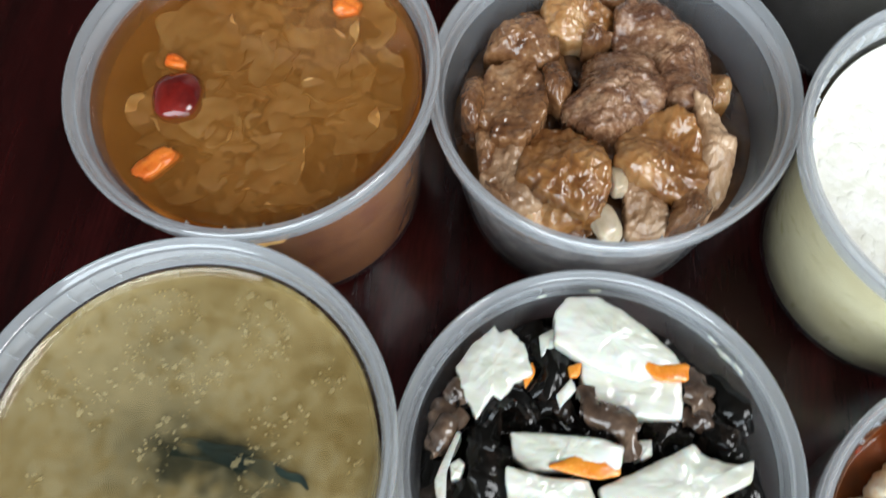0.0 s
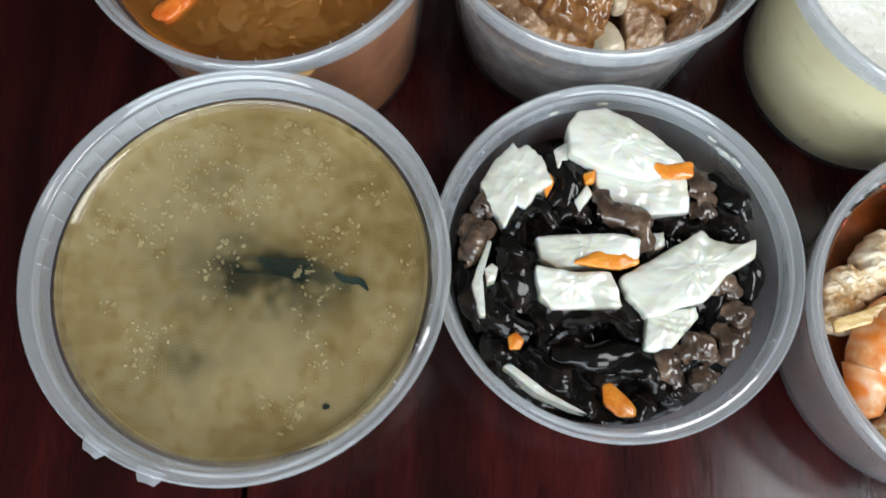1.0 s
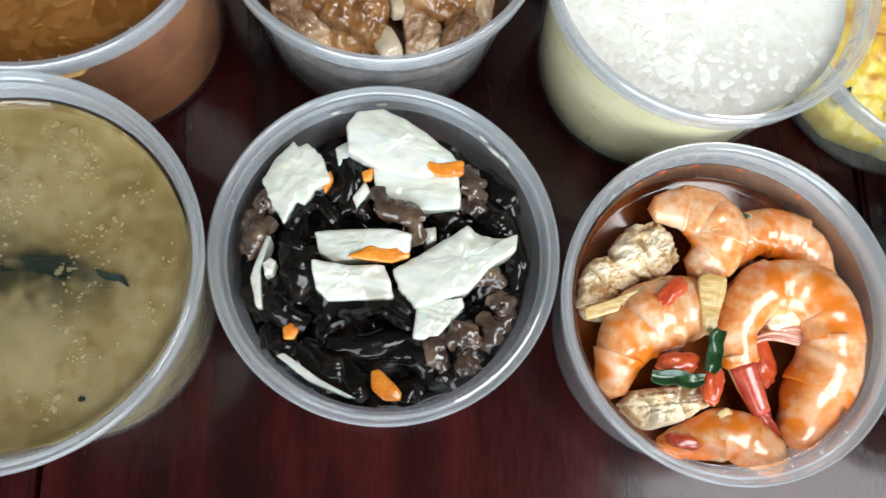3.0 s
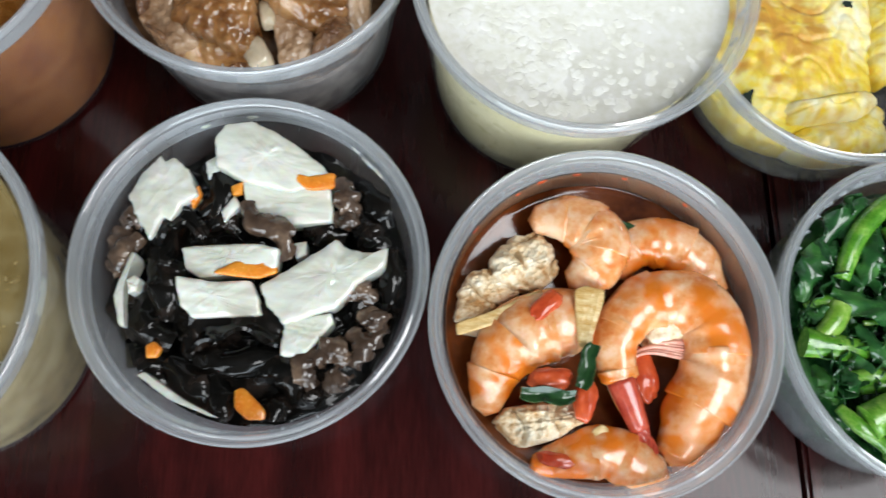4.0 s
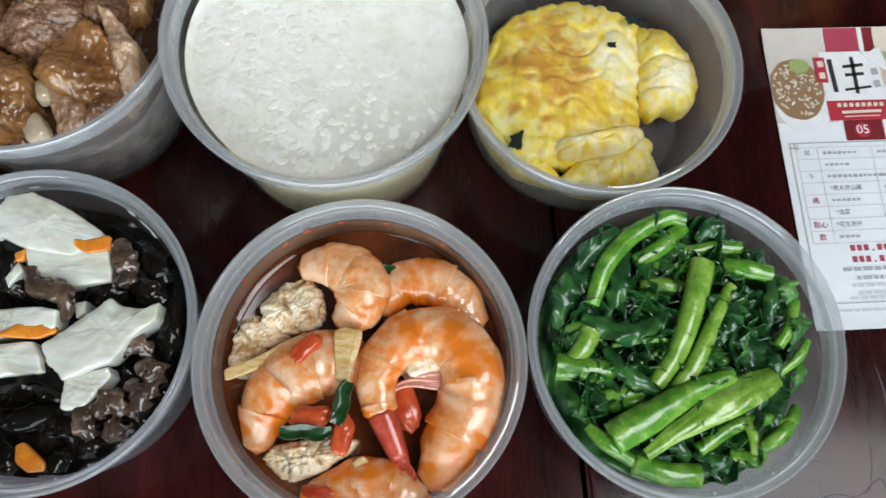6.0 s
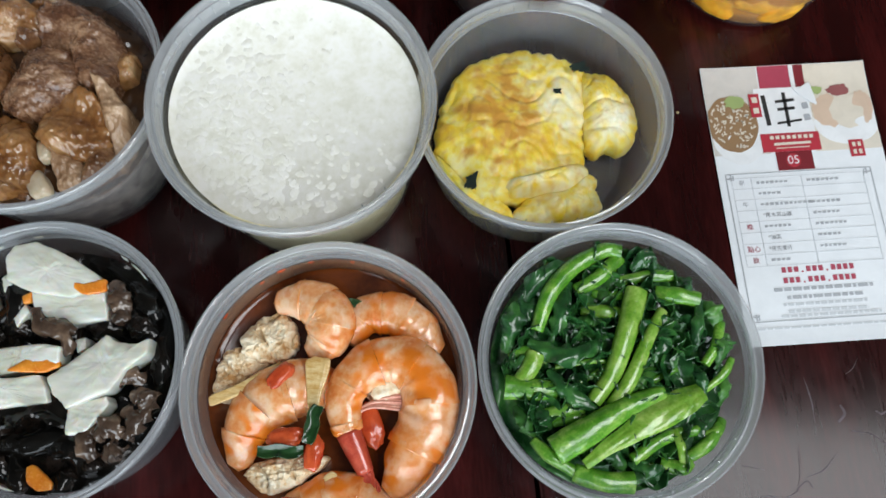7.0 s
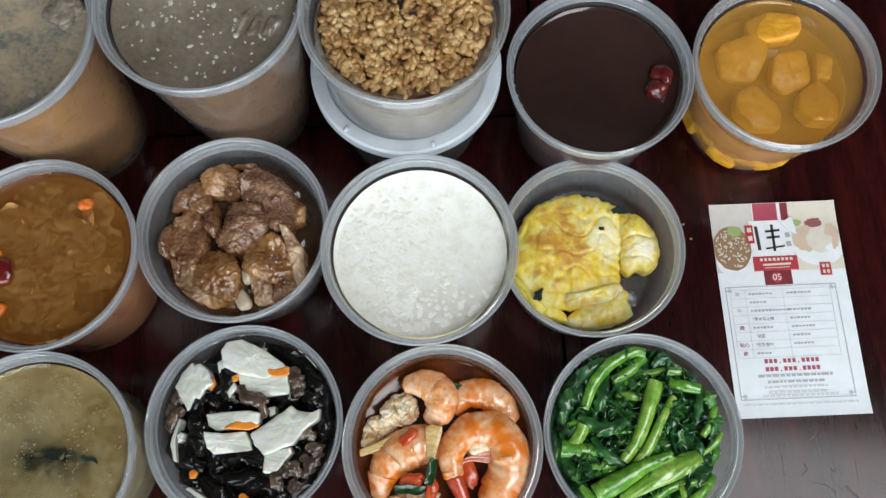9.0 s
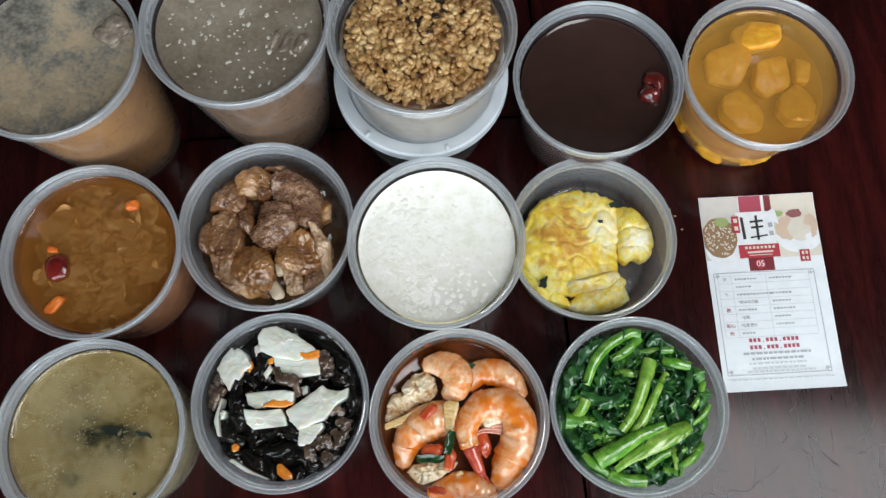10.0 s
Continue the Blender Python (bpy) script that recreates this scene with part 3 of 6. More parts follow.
container("qa", "tall clear plastic soup container full of greyish golden broth")
container("qb", "tall clear plastic soup container full of milky grey broth")
container("rice", "short clear plastic container of sticky rice on a lidded one")
container("tea", "clear plastic container filled with dark brown tea")
container("sweet", "clear plastic container filled with orange sweet potato soup")
container("fungus", "clear plastic container filled with amber white fungus soup")
container("meat", "clear plastic container heaped with braised brown meat")
container("congee", "clear plastic container filled with white rice congee")
container("egg", "shallow clear plastic container holding a yellow omelette")
soup_cup = container("soup", "clear plastic container of cloudy olive soup with rim pull tabs")
container("yam", "shallow clear plastic container of white yam and black wood ear")
container("shrimp", "shallow clear plastic container of cooked shrimp in orange sauce")
container("greens", "shallow clear plastic container packed with green vegetable stems")
for a in (245, 261):
    tab = part("pull_tab", moved(sheet(lambda u, v: ((v - 0.5) * 0.0036, (u - 0.5) * 0.0075 * (1 - 0.5 * v * v), 0.0006 * math.sin(3 * u)), 10, 6, 0.0008),
                                 pose(0, 0, 0, 0, 0, 0)), M_RIM, soup_cup)
    tab.matrix_local = pose(RO * math.cos(radians(a)) * 0.995, RO * math.sin(radians(a)) * 0.995, PLACE["soup"][2] - 0.0022, 0, 0, a)

# the lidded container under the rice
lx, ly, lz = PLACE["lid"]
low = thing("lidded_container", (lx, ly, 0), "clear plastic container closed by a milky white lid", "container", "round plastic food containers")
part("body", lathe([(0, 0.0012), (0.040, 0.0012), (0.046, 0.0), (0.048, 0.0025), (0.0545, lz - 0.006), (0.0537, lz - 0.006), (0.0472, 0.0034), (0, 0.0022)]), M_PLASTIC, low)
lid = part("lid", lathe([(0, lz - 0.0022), (0.0500, lz - 0.0022), (0.0515, lz - 0.0004), (0.0545, lz), (0.0590, lz), (0.0604, lz - 0.0012), (0.0606, lz - 0.0085), (0.0596, lz - 0.0095),
                         (0.0592, lz - 0.0020), (0.0540, lz - 0.0012), (0.0518, lz - 0.0034), (0, lz - 0.0034)]), M_LID, low, "milky white snap-on lid", sharp=38)
for a in (235, 292):
    nub = part("nub", blob(0.0022, 0.0014, 0.0012, a, 0.1, 0.3, 2), M_LID, lid)
    nub.matrix_local = pose(0.0572 * math.cos(radians(a)), 0.0572 * math.sin(radians(a)), lz + 0.0004, 0, 0, a)
single("soup_filling", lathe([(0, 0.004), (0.0462, 0.004), (0.0528, lz - 0.012), (0, lz - 0.012)]), M_GREY, (lx, ly, 0.0), "greyish soup filling the lidded container below the rice", "soup")


def broth(name, key, level, mat, wall_mat, label, category="soup", top=None, clear_depth=0.0, ripple=0.0, haze=None):
    """The liquid in a container: its side against the wall, and a surface with a raised edge."""
    x, y, rimz = PLACE[key]
    foot = FOOT.get(key, 0.0)
    t = thing(name, (x, y, foot + 0.0026), label, category)
    lv = level - foot - 0.0026
    z = [0.001 + (lv - clear_depth - 0.001) * k / 5 for k in range(6)]
    part("body", lathe([(0, 0.001)] + [(wall_radius(key, q + 0.0026) - 0.0006, q) for q in z] + [(0, z[-1])], 96), wall_mat, t)
    re = wall_radius(key, lv + 0.0026) - 0.0005

    def height(px, py):
        r = math.hypot(px, py)
        return lv + 0.0016 * max(0, (r - re + 0.004) / 0.004) ** 2.5 + ripple * nz(px * 130, py * 130, 3) + ripple * 0.6 * nz(px * 330, py * 330, 8)
    still = None if ripple else [0.3, 0.6, 0.9, 0.92, 0.935, 0.95, 0.965, 0.975, 0.985, 0.993, 1.0]
    part("surface", bed(re, height, 60, 128, max(0.0015, clear_depth * 0.9), still), mat, t)
    if haze:
        part("haze", lathe([(0, lv - 0.0009), (re - 0.0012, lv - 0.0009), (re - 0.0012, lv - 0.00095), (0, lv - 0.00095)], 96), haze, t, "cloudy layer under the surface")
    return t, lv


SHIFT = dict(yam=-0.0011, shrimp=-0.0026, greens=-0.0037, meat=0.0088, egg=0.0004, fungus=0.0024, tea=0.0007, sweet=-0.0006, qb=0.0026, qa=0.0)


def mm(key, x, y, z):
    """From millimetres beside a container's centre to the world; z in metres."""
    return PLACE[key][0] + x / 1000, PLACE[key][1] + y / 1000, z + SHIFT.get(key, 0.0)


# ---- cloudy soup with seaweed ----
soup, lv = broth("seaweed_soup", "soup", 0.0690, M_OLIVE, M_OLIVE_DEEP, "cloudy olive soup with pale flecks and seaweed", clear_depth=0.0035, ripple=0.00002)


def weed(x, y):
    """How thick the seaweed lies below the surface."""
    x, y = x * 1000, y * 1000
    out = 1.05 * math.exp(-((x - 10) / 19) ** 2 - ((y - 1 + 0.12 * x) / 8.5) ** 2) + 0.40 * math.exp(-((x + 2) / 26) ** 2 - ((y + 3) / 17) ** 2)
    out += 0.55 * math.exp(-((x + 11) / 9) ** 2 - ((y + 27) / 6) ** 2) + 0.35 * math.exp(-((x + 14) / 9) ** 2 - ((y - 26) / 8) ** 2)
    return 1.05 * out * (1 + 0.7 * nz(x / 9, y / 9, 2) + 0.4 * nz(x / 3.5, y / 3.5, 6))


for name, depth, mat in (("haze", 0.0009, M_OLIVE_HAZE), ("murk", 0.0030, M_OLIVE_DEEP)):
    layer = part(name, bed(wall_radius("soup", 0.066) - 0.0016, lambda x, y: lv - depth, 60, 128, 0.0002), mat, soup, "cloudy layer with seaweed below the surface")
    set_values(layer, "weed", lambda x, y, z: weed(x, y))
for layer in soup.children:
    if layer.name.startswith("surface"):
        set_values(layer, "weed", lambda x, y, z: 0.85 * weed(x, y))


def leaf_sheet(L, Wd, seed, curl=0.25, wave=0.08, nu=18, nv=10, thick=0.0005, tip=0.6, frill=0.0):
    """A limp leaf or flake lying along x."""
    def fn(u, v):
        s = (u - 0.5) * L
        half = Wd / 2 * (math.sin(math.pi * min(1, max(0, 0.06 + 0.92 * u))) ** tip) * (1 + 0.25 * nz(u * 4 + seed, v * 2, seed))
        w = (v - 0.5) * 2
        z = curl * Wd * (w * w - 0.3) + wave * L * nz(u * 3 + seed, v * 2.0, seed * 1.7) + 0.5 * wave * Wd * nz(u * 9, v * 7 + seed, 2)
        z += frill * Wd * abs(w) ** 2 * math.sin(u * 26 + seed + 2 * w)
        return s, w * half + 0.12 * L * nz(u * 2 + seed, 5, 1), z
    return sheet(fn, nu, nv, thick)


for i, (x, y, L, Wd, a) in enumerate([(17.5, 2.2, 24.0, 5.0, -3), (30.8, 1.7, 10.6, 2.2, -17), (9.0, 4.0, 20.0, 4.0, 8), (24.0, 1.0, 12.0, 4.0, -12), (30.3, -33.4, 1.8, 1.5, 9)]):
    for k in range(1 if i in (1, 4) else 3):
        wide = 0.6 + 0.4 * k if i in (0, 2, 3) else 1.0
        g = moved(leaf_sheet(L / 1000 * (1 + 0.22 * k), Wd / 1000 * wide, i * 3.1 + k, 0.02, 0.01), pose(x / 1000, y / 1000 - 0.001 * k, lv + (0.0004 if i in (1, 4) else -0.0005 - 0.0005 * k), 0, 0, a + 5 * k))
        part("seaweed", g, M_SEAWEED, soup, "dark green seaweed half under the surface")
rng = random.Random(4)
flecks = []
for i in range(2300):
    r, a = 0.0475 * math.sqrt(rng.random()), rng.uniform(0, 6.283)
    x, y = r * math.cos(a), r * math.sin(a)
    if nz(x * 70, y * 70, 9) + 0.35 * (y / 0.05) < rng.uniform(-0.02, 0.35):
        continue
    s = rng.uniform(0.00012, 0.00034) * (2.0 if rng.random() < 0.06 else 1)
    flecks.append(moved(blob(s * rng.uniform(0.8, 1.8), s, 0.00006, i, 1.4, 0.1, 3, 0.4, 2.2), pose(x, y, lv - 0.0003 - 0.0012 * rng.random(), 0, 0, rng.uniform(0, 180))))
tagged(part("egg_flecks", joined(flecks), M_FLECK, soup, "pale egg flecks afloat"), kind="stuff")

def slab(L, Wd, H, seed, taper=0.0, ragged=0.12, skew=0.0):
    """A cut slice with flat faces, softened edges and a ragged outline."""
    n = 84
    prof = [(0.95, 0.0), (0.99, 0.06), (1.0, 0.45), (1.0, 0.93), (0.988, 0.985), (0.965, 1.0), (0.8, 1.0), (0.6, 1.0), (0.4, 1.0), (0.2, 1.0)]
    verts, faces = [], []
    for k, h in prof:
        for i in range(n):
            a = 2 * math.pi * i / n
            c, s = math.cos(a), math.sin(a)
            q = k / (abs(c) ** 11 + abs(s) ** 11) ** (1 / 11)
            q *= 1 + k ** 4 * (ragged * nz(c * 1.4 + seed, s * 1.4, seed) + ragged * 0.55 * nz(c * 5 + seed, s * 5, 2 + 0.6 * h))
            x, y = c * q * L / 2, s * q * Wd / 2 * (1 + taper * c * q)
            x += skew * y
            z = h * H + h * H * (0.05 * nz(x * 90 + seed, y * 90, 1) + 0.02 * nz(x * 420, y * 420, seed)) - h * 0.05 * H * k * k
            verts.append((x, y, z))
    m = len(prof)
    for r in range(m - 1):
        for i in range(n):
            j = (i + 1) % n
            faces.append((r * n + i, r * n + j, (r + 1) * n + j, (r + 1) * n + i))
    faces.append(list(range(n))[::-1])
    c = len(verts)
    verts.append((0, 0, H * (1 + 0.10 * nz(seed, 0, 1))))
    for i in range(n):
        faces.append(((m - 1) * n + i, (m - 1) * n + (i + 1) % n, c))
    return verts, faces


def ear(r, seed, cup=0.5, frill=0.22, thick=0.0014):
    """A frilly, cupped lobe of wood ear."""
    nr, na = 16, 64
    top = [Vector((0, 0, 0))]
    for i in range(1, nr + 1):
        for j in range(na):
            a, q = 2 * math.pi * j / na, i / nr
            c, s = math.cos(a), math.sin(a)
            rad = r * q * (1 + 0.34 * nz(c * 1.1 + seed, s * 1.1, seed * 0.7) + 0.12 * nz(c * 3 + seed, s * 3, 4))
            z = cup * r * q * q * (0.35 + 0.65 * math.cos(a + seed)) + frill * r * q ** 2 * math.sin(2 * a + 4 * nz(c * 0.9, s * 0.9, seed)) + 0.25 * frill * r * q ** 3 * math.sin(6 * a + seed) + 0.09 * r * nz(c * q * 3 + seed, s * q * 3, 7)
            fold = 1 - 0.18 * q * max(0, math.sin(2 * a + seed * 3))
            top.append(Vector((rad * c * fold, rad * s, z)))
    low = [v - Vector((0, 0, thick)) for v in top]
    m = len(top)
    faces = []
    for j in range(na):
        k = (j + 1) % na
        faces += [(0, 1 + j, 1 + k), (m, m + 1 + k, m + 1 + j)]
        for i in range(nr - 1):
            a, b = 1 + i * na, 1 + (i + 1) * na
            faces += [(a + j, b + j, b + k, a + k), (m + a + k, m + b + k, m + b + j, m + a + j)]
        e = 1 + (nr - 1) * na
        faces.append((e + j, m + e + j, m + e + k, e + k))
    return top + low, faces


# ---- yam with wood ear ----
yr = wall_radius("yam", 0.030) - 0.001
yx, yy = PLACE["yam"][:2]
single("wood_ear_layer", bed(yr, lambda x, y: 0.023 + 0.004 * nz(x * 90, y * 90, 1) + 0.002 * nz(x * 260, y * 260, 5), 44, 96, 0.018), M_EAR,
       (yx, yy, 0), "black wood ear pressed together in the bottom of the container", "wood ear", kind="stuff")


def yam_slice(corners, low, high, ragged, tilt, seed):
    single("yam_slice", piece(corners, low - 0.001, high + 0.0028, 0.05, seed, ragged, 0.05, 0.035, 260, (tilt[0] + 0.10 * math.sin(seed), tilt[1] + 0.05), 0.07, fibre=0.03, along=seed, lump=0.10), M_YAM, (yx, yy, 0),
           "jagged white yam slice on black wood ear" if ragged > 0.055 else "smooth white slice of cooked yam on wood ear", "yam", "yam slices")


def carrot(corners, low, seed):
    single("carrot_slice", piece(corners, low + 0.0018, low + 0.0050, 0.2, seed, 0.05, 0.12, 0.08, 200), M_CARROT, (yx, yy, 0), "bright orange carrot sliver among yam", "carrot", "carrot slices")


def ear_fold(pts, z, width, curl, seed, brown=False, frill=0.3, lean=0.0):
    """A folded, frilly lobe of wood ear along a line in millimetres, z in metres."""
    m = len(pts)
    line = [(x / 1000, y / 1000, z - 0.0025 * abs(2 * i / (m - 1) - 1) ** 2) for i, (x, y) in enumerate(pts)]
    w = width / 1000
    single("wood_ear", ribbon(line, [w * 0.55] + [w] * (m - 2) + [w * 0.5], curl, frill, 3.2 if brown else 2.0, 0.0013, seed, 44, 18, 0.5 * math.sin(seed * 2.3), lean), M_EARB if brown else M_EAR, (yx, yy, 0),
           ("translucent brown" if brown else "glossy black") + " frilly wood ear lobe", "wood ear", "wood ear lobes")


yam_slice([(-45.6, 18.6), (-42.7, 26.1), (-40.1, 28.4), (-37, 33.6), (-35, 31.4), (-32, 33.1), (-26.6, 29.8), (-22.1, 21.4), (-26.8, 17.8), (-29.8, 11.7), (-32.6, 12.7), (-35.6, 5.3), (-40.7, 10.1)], 0.032, 0.0415, 0.06, (0, 0.06), 1.0)
yam_slice([(-9.6, 31.3), (20.6, 32.5), (23.9, 19.2), (5.3, 15.8), (-6.4, 21.1)], 0.03, 0.0385, 0.03, (0, 0.15), 3.3)
yam_slice([(-20.3, 40.8), (-17.2, 46.9), (-8.6, 49.3), (5.1, 44.3), (18.3, 36.8), (22.2, 32.5), (8.1, 27), (-6.1, 27.9), (-17.6, 31.9)], 0.034, 0.0435, 0.03, (0.05, 0.1), 5.6)
yam_slice([(-25.2, 3.7), (-14.8, 5.7), (0.7, 7.6), (8.2, 6.8), (7.5, 0.1), (-17.1, -5.6), (-22.9, -3)], 0.03, 0.0395, 0.03, (0, 0.1), 7.9)
yam_slice([(-24.6, -6.4), (-13, -6.7), (0.3, -4.4), (5.1, -15.2), (-17, -19.2), (-21.7, -15.5)], 0.03, 0.0385, 0.03, (0, 0.12), 10.2)
yam_slice([(12.7, -16.1), (27.7, -11.6), (29.1, -14.8), (19.8, -27.8), (13.1, -27.4)], 0.028, 0.0365, 0.04, (0, 0.1), 12.5)
yam_slice([(2.6, -6.1), (14.4, 2.7), (26.3, 12.1), (31.2, 9.4), (39.6, 9.2), (43.7, 11.9), (43.8, 5.7), (35.5, -1.2), (29.5, -10.2), (12.7, -17.6), (6.7, -12.5)], 0.032, 0.0415, 0.04, (0, 0.06), 14.8)
yam_slice([(-30.5, -39.7), (-28.6, -38.2), (-14.8, -45.3), (-2.4, -49.9), (-5.8, -49.7), (-19.3, -46.1)], 0.028, 0.0365, 0.05, (0, 0), 17.1)
yam_slice([(-40.7, -0.2), (-39.1, -0.7), (-41.3, -10.6), (-37.8, -24.7), (-40.2, -24.1), (-43.7, -14.8)], 0.03, 0.0385, 0.08, (0, 0), 19.4)
yam_slice([(-40.3, -9.7), (-38.2, -7.7), (-36, -8.7), (-36.4, -13), (-38.9, -14.2)], 0.03, 0.039, 0.1, (0, 0), 21.7)
yam_slice([(-14.4, 17.5), (-10.9, 23.9), (-8.5, 20.8), (-12.3, 14)], 0.032, 0.0385, 0.05, (0, 0), 24.0)
yam_slice([(11.3, 10.2), (15.6, 11.6), (16.5, 6.8), (13.2, 4.9)], 0.03, 0.037, 0.05, (0, 0), 26.3)
yam_slice([(-23.1, 34.9), (-18.7, 38.2), (-17.1, 29.8), (-20.9, 28.3)], 0.03, 0.0375, 0.08, (0, 0), 28.6)
carrot([(-13.6, -4), (-4.7, 1.8), (3.2, 5.6), (7.1, 4.6), (8.3, -1.3), (1.9, -3.9)], 0.0378, 0.0)
carrot([(5.4, 33.6), (13.3, 32.9), (22.1, 35.5), (22.8, 30), (13.8, 28)], 0.0405, 4.1)
carrot([(-30.1, -29.9), (-27.6, -28.2), (-24.8, -30.1), (-25.5, -33.4), (-29.1, -34)], 0.035, 8.2)
carrot([(0.8, -40.7), (3.5, -39.2), (11.9, -45.8), (12, -48.5), (6.5, -49.6), (1.8, -46.1)], 0.0345, 12.3)
carrot([(-25.3, 20.9), (-23.3, 25.9), (-21.5, 22.5), (-23.6, 16.9)], 0.0375, 16.4)
carrot([(-12.7, 27), (-8.5, 29.3), (-8.5, 24.6), (-11.3, 23.7)], 0.037, 20.5)
ear_fold([(-22.5, 34.7), (-16.4, 26.2), (-16.9, 15.7)], 0.04, 10.1, 1.5, 0.0)
ear_fold([(-22, 17.1), (-14.2, 24.6), (-12.4, 33.4)], 0.0395, 8.4, 1.4, 1.9)
ear_fold([(-34.5, 4.1), (-31.9, 11.6), (-25.4, 13.7), (-18.8, 8.6)], 0.039, 9.7, -1.3, 3.8)
ear_fold([(-19.5, 13.7), (-13, 15.8), (-7.6, 12.5)], 0.0385, 7.6, 1.3, 5.7)
ear_fold([(30, 34.9), (37.3, 26.9), (41.7, 19.5)], 0.0395, 10.9, 1.2, 7.6)
ear_fold([(30.7, 23.3), (37.3, 17), (41.6, 12.5)], 0.0395, 12.2, 1.0, 9.5)
ear_fold([(-33.3, 1.9), (-28, -7.4), (-26.9, -20.9)], 0.037, 16.6, 1.2, 11.4)
ear_fold([(-43.5, -7.1), (-42.2, -18.2), (-37.2, -27.1)], 0.035, 13.3, 1.1, 13.3)
ear_fold([(-34.9, -12.3), (-33.1, -23.7), (-23, -28)], 0.037, 13.3, 1.2, 15.2)
ear_fold([(-19.3, -27.8), (-11, -19.9), (1.9, -17.1), (14.1, -23.1)], 0.0352, 15.7, -1.0, 17.1)
ear_fold([(-15, -31.8), (-1.8, -31.9), (13.7, -26.9)], 0.0362, 12.1, 1.3, 19.0)
ear_fold([(-24, -33.8), (-13.5, -41.7), (-6.2, -45.6)], 0.0365, 13.6, 1.3, 20.9)
ear_fold([(-8.5, -37.3), (-2.8, -44.9), (0.7, -46)], 0.0365, 12.1, 1.3, 22.8)
ear_fold([(5.9, -31.5), (15.5, -32), (22, -40.4)], 0.036, 14.4, 1.2, 24.7)
ear_fold([(16.6, -41.2), (14, -43.8), (7.4, -45.4)], 0.035, 11.1, 1.1, 26.6)
ear_fold([(21.8, -36.8), (23.7, -39.4), (20.4, -41.2)], 0.0355, 10.0, 1.2, 28.5)
ear_fold([(-35.9, -28.8), (-31.6, -33.5), (-23.8, -35.4)], 0.035, 12.2, 1.2, 30.4)
ear_fold([(13.8, 17.5), (20, 16), (27.9, 16.6)], 0.0365, 11.0, 1.0, 32.3)
ear_fold([(44, 13.5), (45.8, 4.1), (45.7, -5.1)], 0.036, 9.3, 1.1, 34.2)
ear_fold([(-30, -34.8), (-27.1, -37.2), (-20.6, -41.1)], 0.033, 11.6, 1.0, 36.1)
ear_fold([(-43.6, 6.2), (-40.8, 12.8), (-39.9, 19.2)], 0.0375, 7.7, 1.2, 38.0)
ear_fold([(-31.1, 12.6), (-33, 0), (-34, -6.1)], 0.0365, 9.9, 1.2, 39.9)
ear_fold([(-24.7, -16.6), (-16.2, -23.1), (-16.4, -34.6)], 0.0340, 13.2, 1.2, 41.8)
ear_fold([(-45.8, -4.7), (-45.8, 4.1), (-44.8, 10.3)], 0.0385, 10.9, 1.2, 43.7, True, 0.45)
ear_fold([(-45.5, -6.8), (-44.2, -0.7), (-39.6, 6)], 0.04, 9.7, 1.4, 45.6, True, 0.45)
ear_fold([(-45.2, 8.5), (-44.4, 12.2), (-39.4, 11)], 0.0405, 7.1, 1.2, 47.5, True, 0.45)
ear_fold([(-46, 0.2), (-45.8, -4.5), (-43.5, -5.8)], 0.0375, 8.0, 1.3, 49.4, True, 0.45)
ear_fold([(-6.3, 22.7), (-2.4, 15), (6.6, 12.4), (10.5, 3.9)], 0.0425, 8.0, 0.9, 51.3, True, 0.45)
ear_fold([(-6.3, 15.6), (1.4, 15.8), (11.4, 14.3)], 0.042, 5.5, 0.9, 53.2, True, 0.45)
ear_fold([(23.2, 35.3), (26.9, 28.5), (30.5, 21.7)], 0.041, 10.5, 1.1, 55.1, True, 0.45)
ear_fold([(23.6, 21.9), (28.7, 20.6), (30.3, 25)], 0.0405, 7.6, 1.0, 57.0, True, 0.45)
ear_fold([(29.4, -5.6), (35.9, -2.6), (41.1, -5.8)], 0.04, 8.8, 1.4, 58.9, True, 0.45)
ear_fold([(36.8, -10.2), (42.7, -11.3), (43, -16.3)], 0.039, 9.2, 1.4, 60.8, True, 0.45)
ear_fold([(34.6, -16.3), (39.8, -21.4), (36.7, -27.8)], 0.0385, 8.4, 1.3, 62.7, True, 0.45)
ear_fold([(24.1, -27.4), (30.4, -23.6), (34.7, -27.8)], 0.0385, 10.5, 1.2, 64.6, True, 0.45)
ear_fold([(28.9, -35.8), (33.2, -31.8), (32.8, -32.2)], 0.0375, 10.2, 1.3, 66.5, True, 0.45)
ear_fold([(21.8, -21.8), (20.7, -29.6), (25.2, -36.6)], 0.0375, 9.7, 1.2, 68.4, True, 0.45)
ear_fold([(45.1, -8.8), (42.6, -17.3), (38.6, -25)], 0.037, 7.5, 1.2, 70.3, True, 0.45)
ear_fold([(-41.8, 19.2), (-39.9, 22.9), (-38.1, 25.8)], 0.037, 5.3, 1.0, 72.2, True, 0.45)

for a, z, q in ((52, 0.0415, 1.5), (46, 0.0430, 1.1), (58, 0.0440, 0.8), (100, 0.0440, 1.0), (118, 0.0430, 0.8)):
    r = wall_radius("yam", z) - 0.0004
    single("starch_smear", blob(0.00025, 0.0018 * q, 0.0009 * q, a, 0.7, 0.1, 4, 0.2), M_YAM, (PLACE["yam"][0] + r * math.cos(radians(a)), PLACE["yam"][1] + r * math.sin(radians(a)), z),
           "pale starchy smear on the container wall", "smear", "starch smears", rz=a)

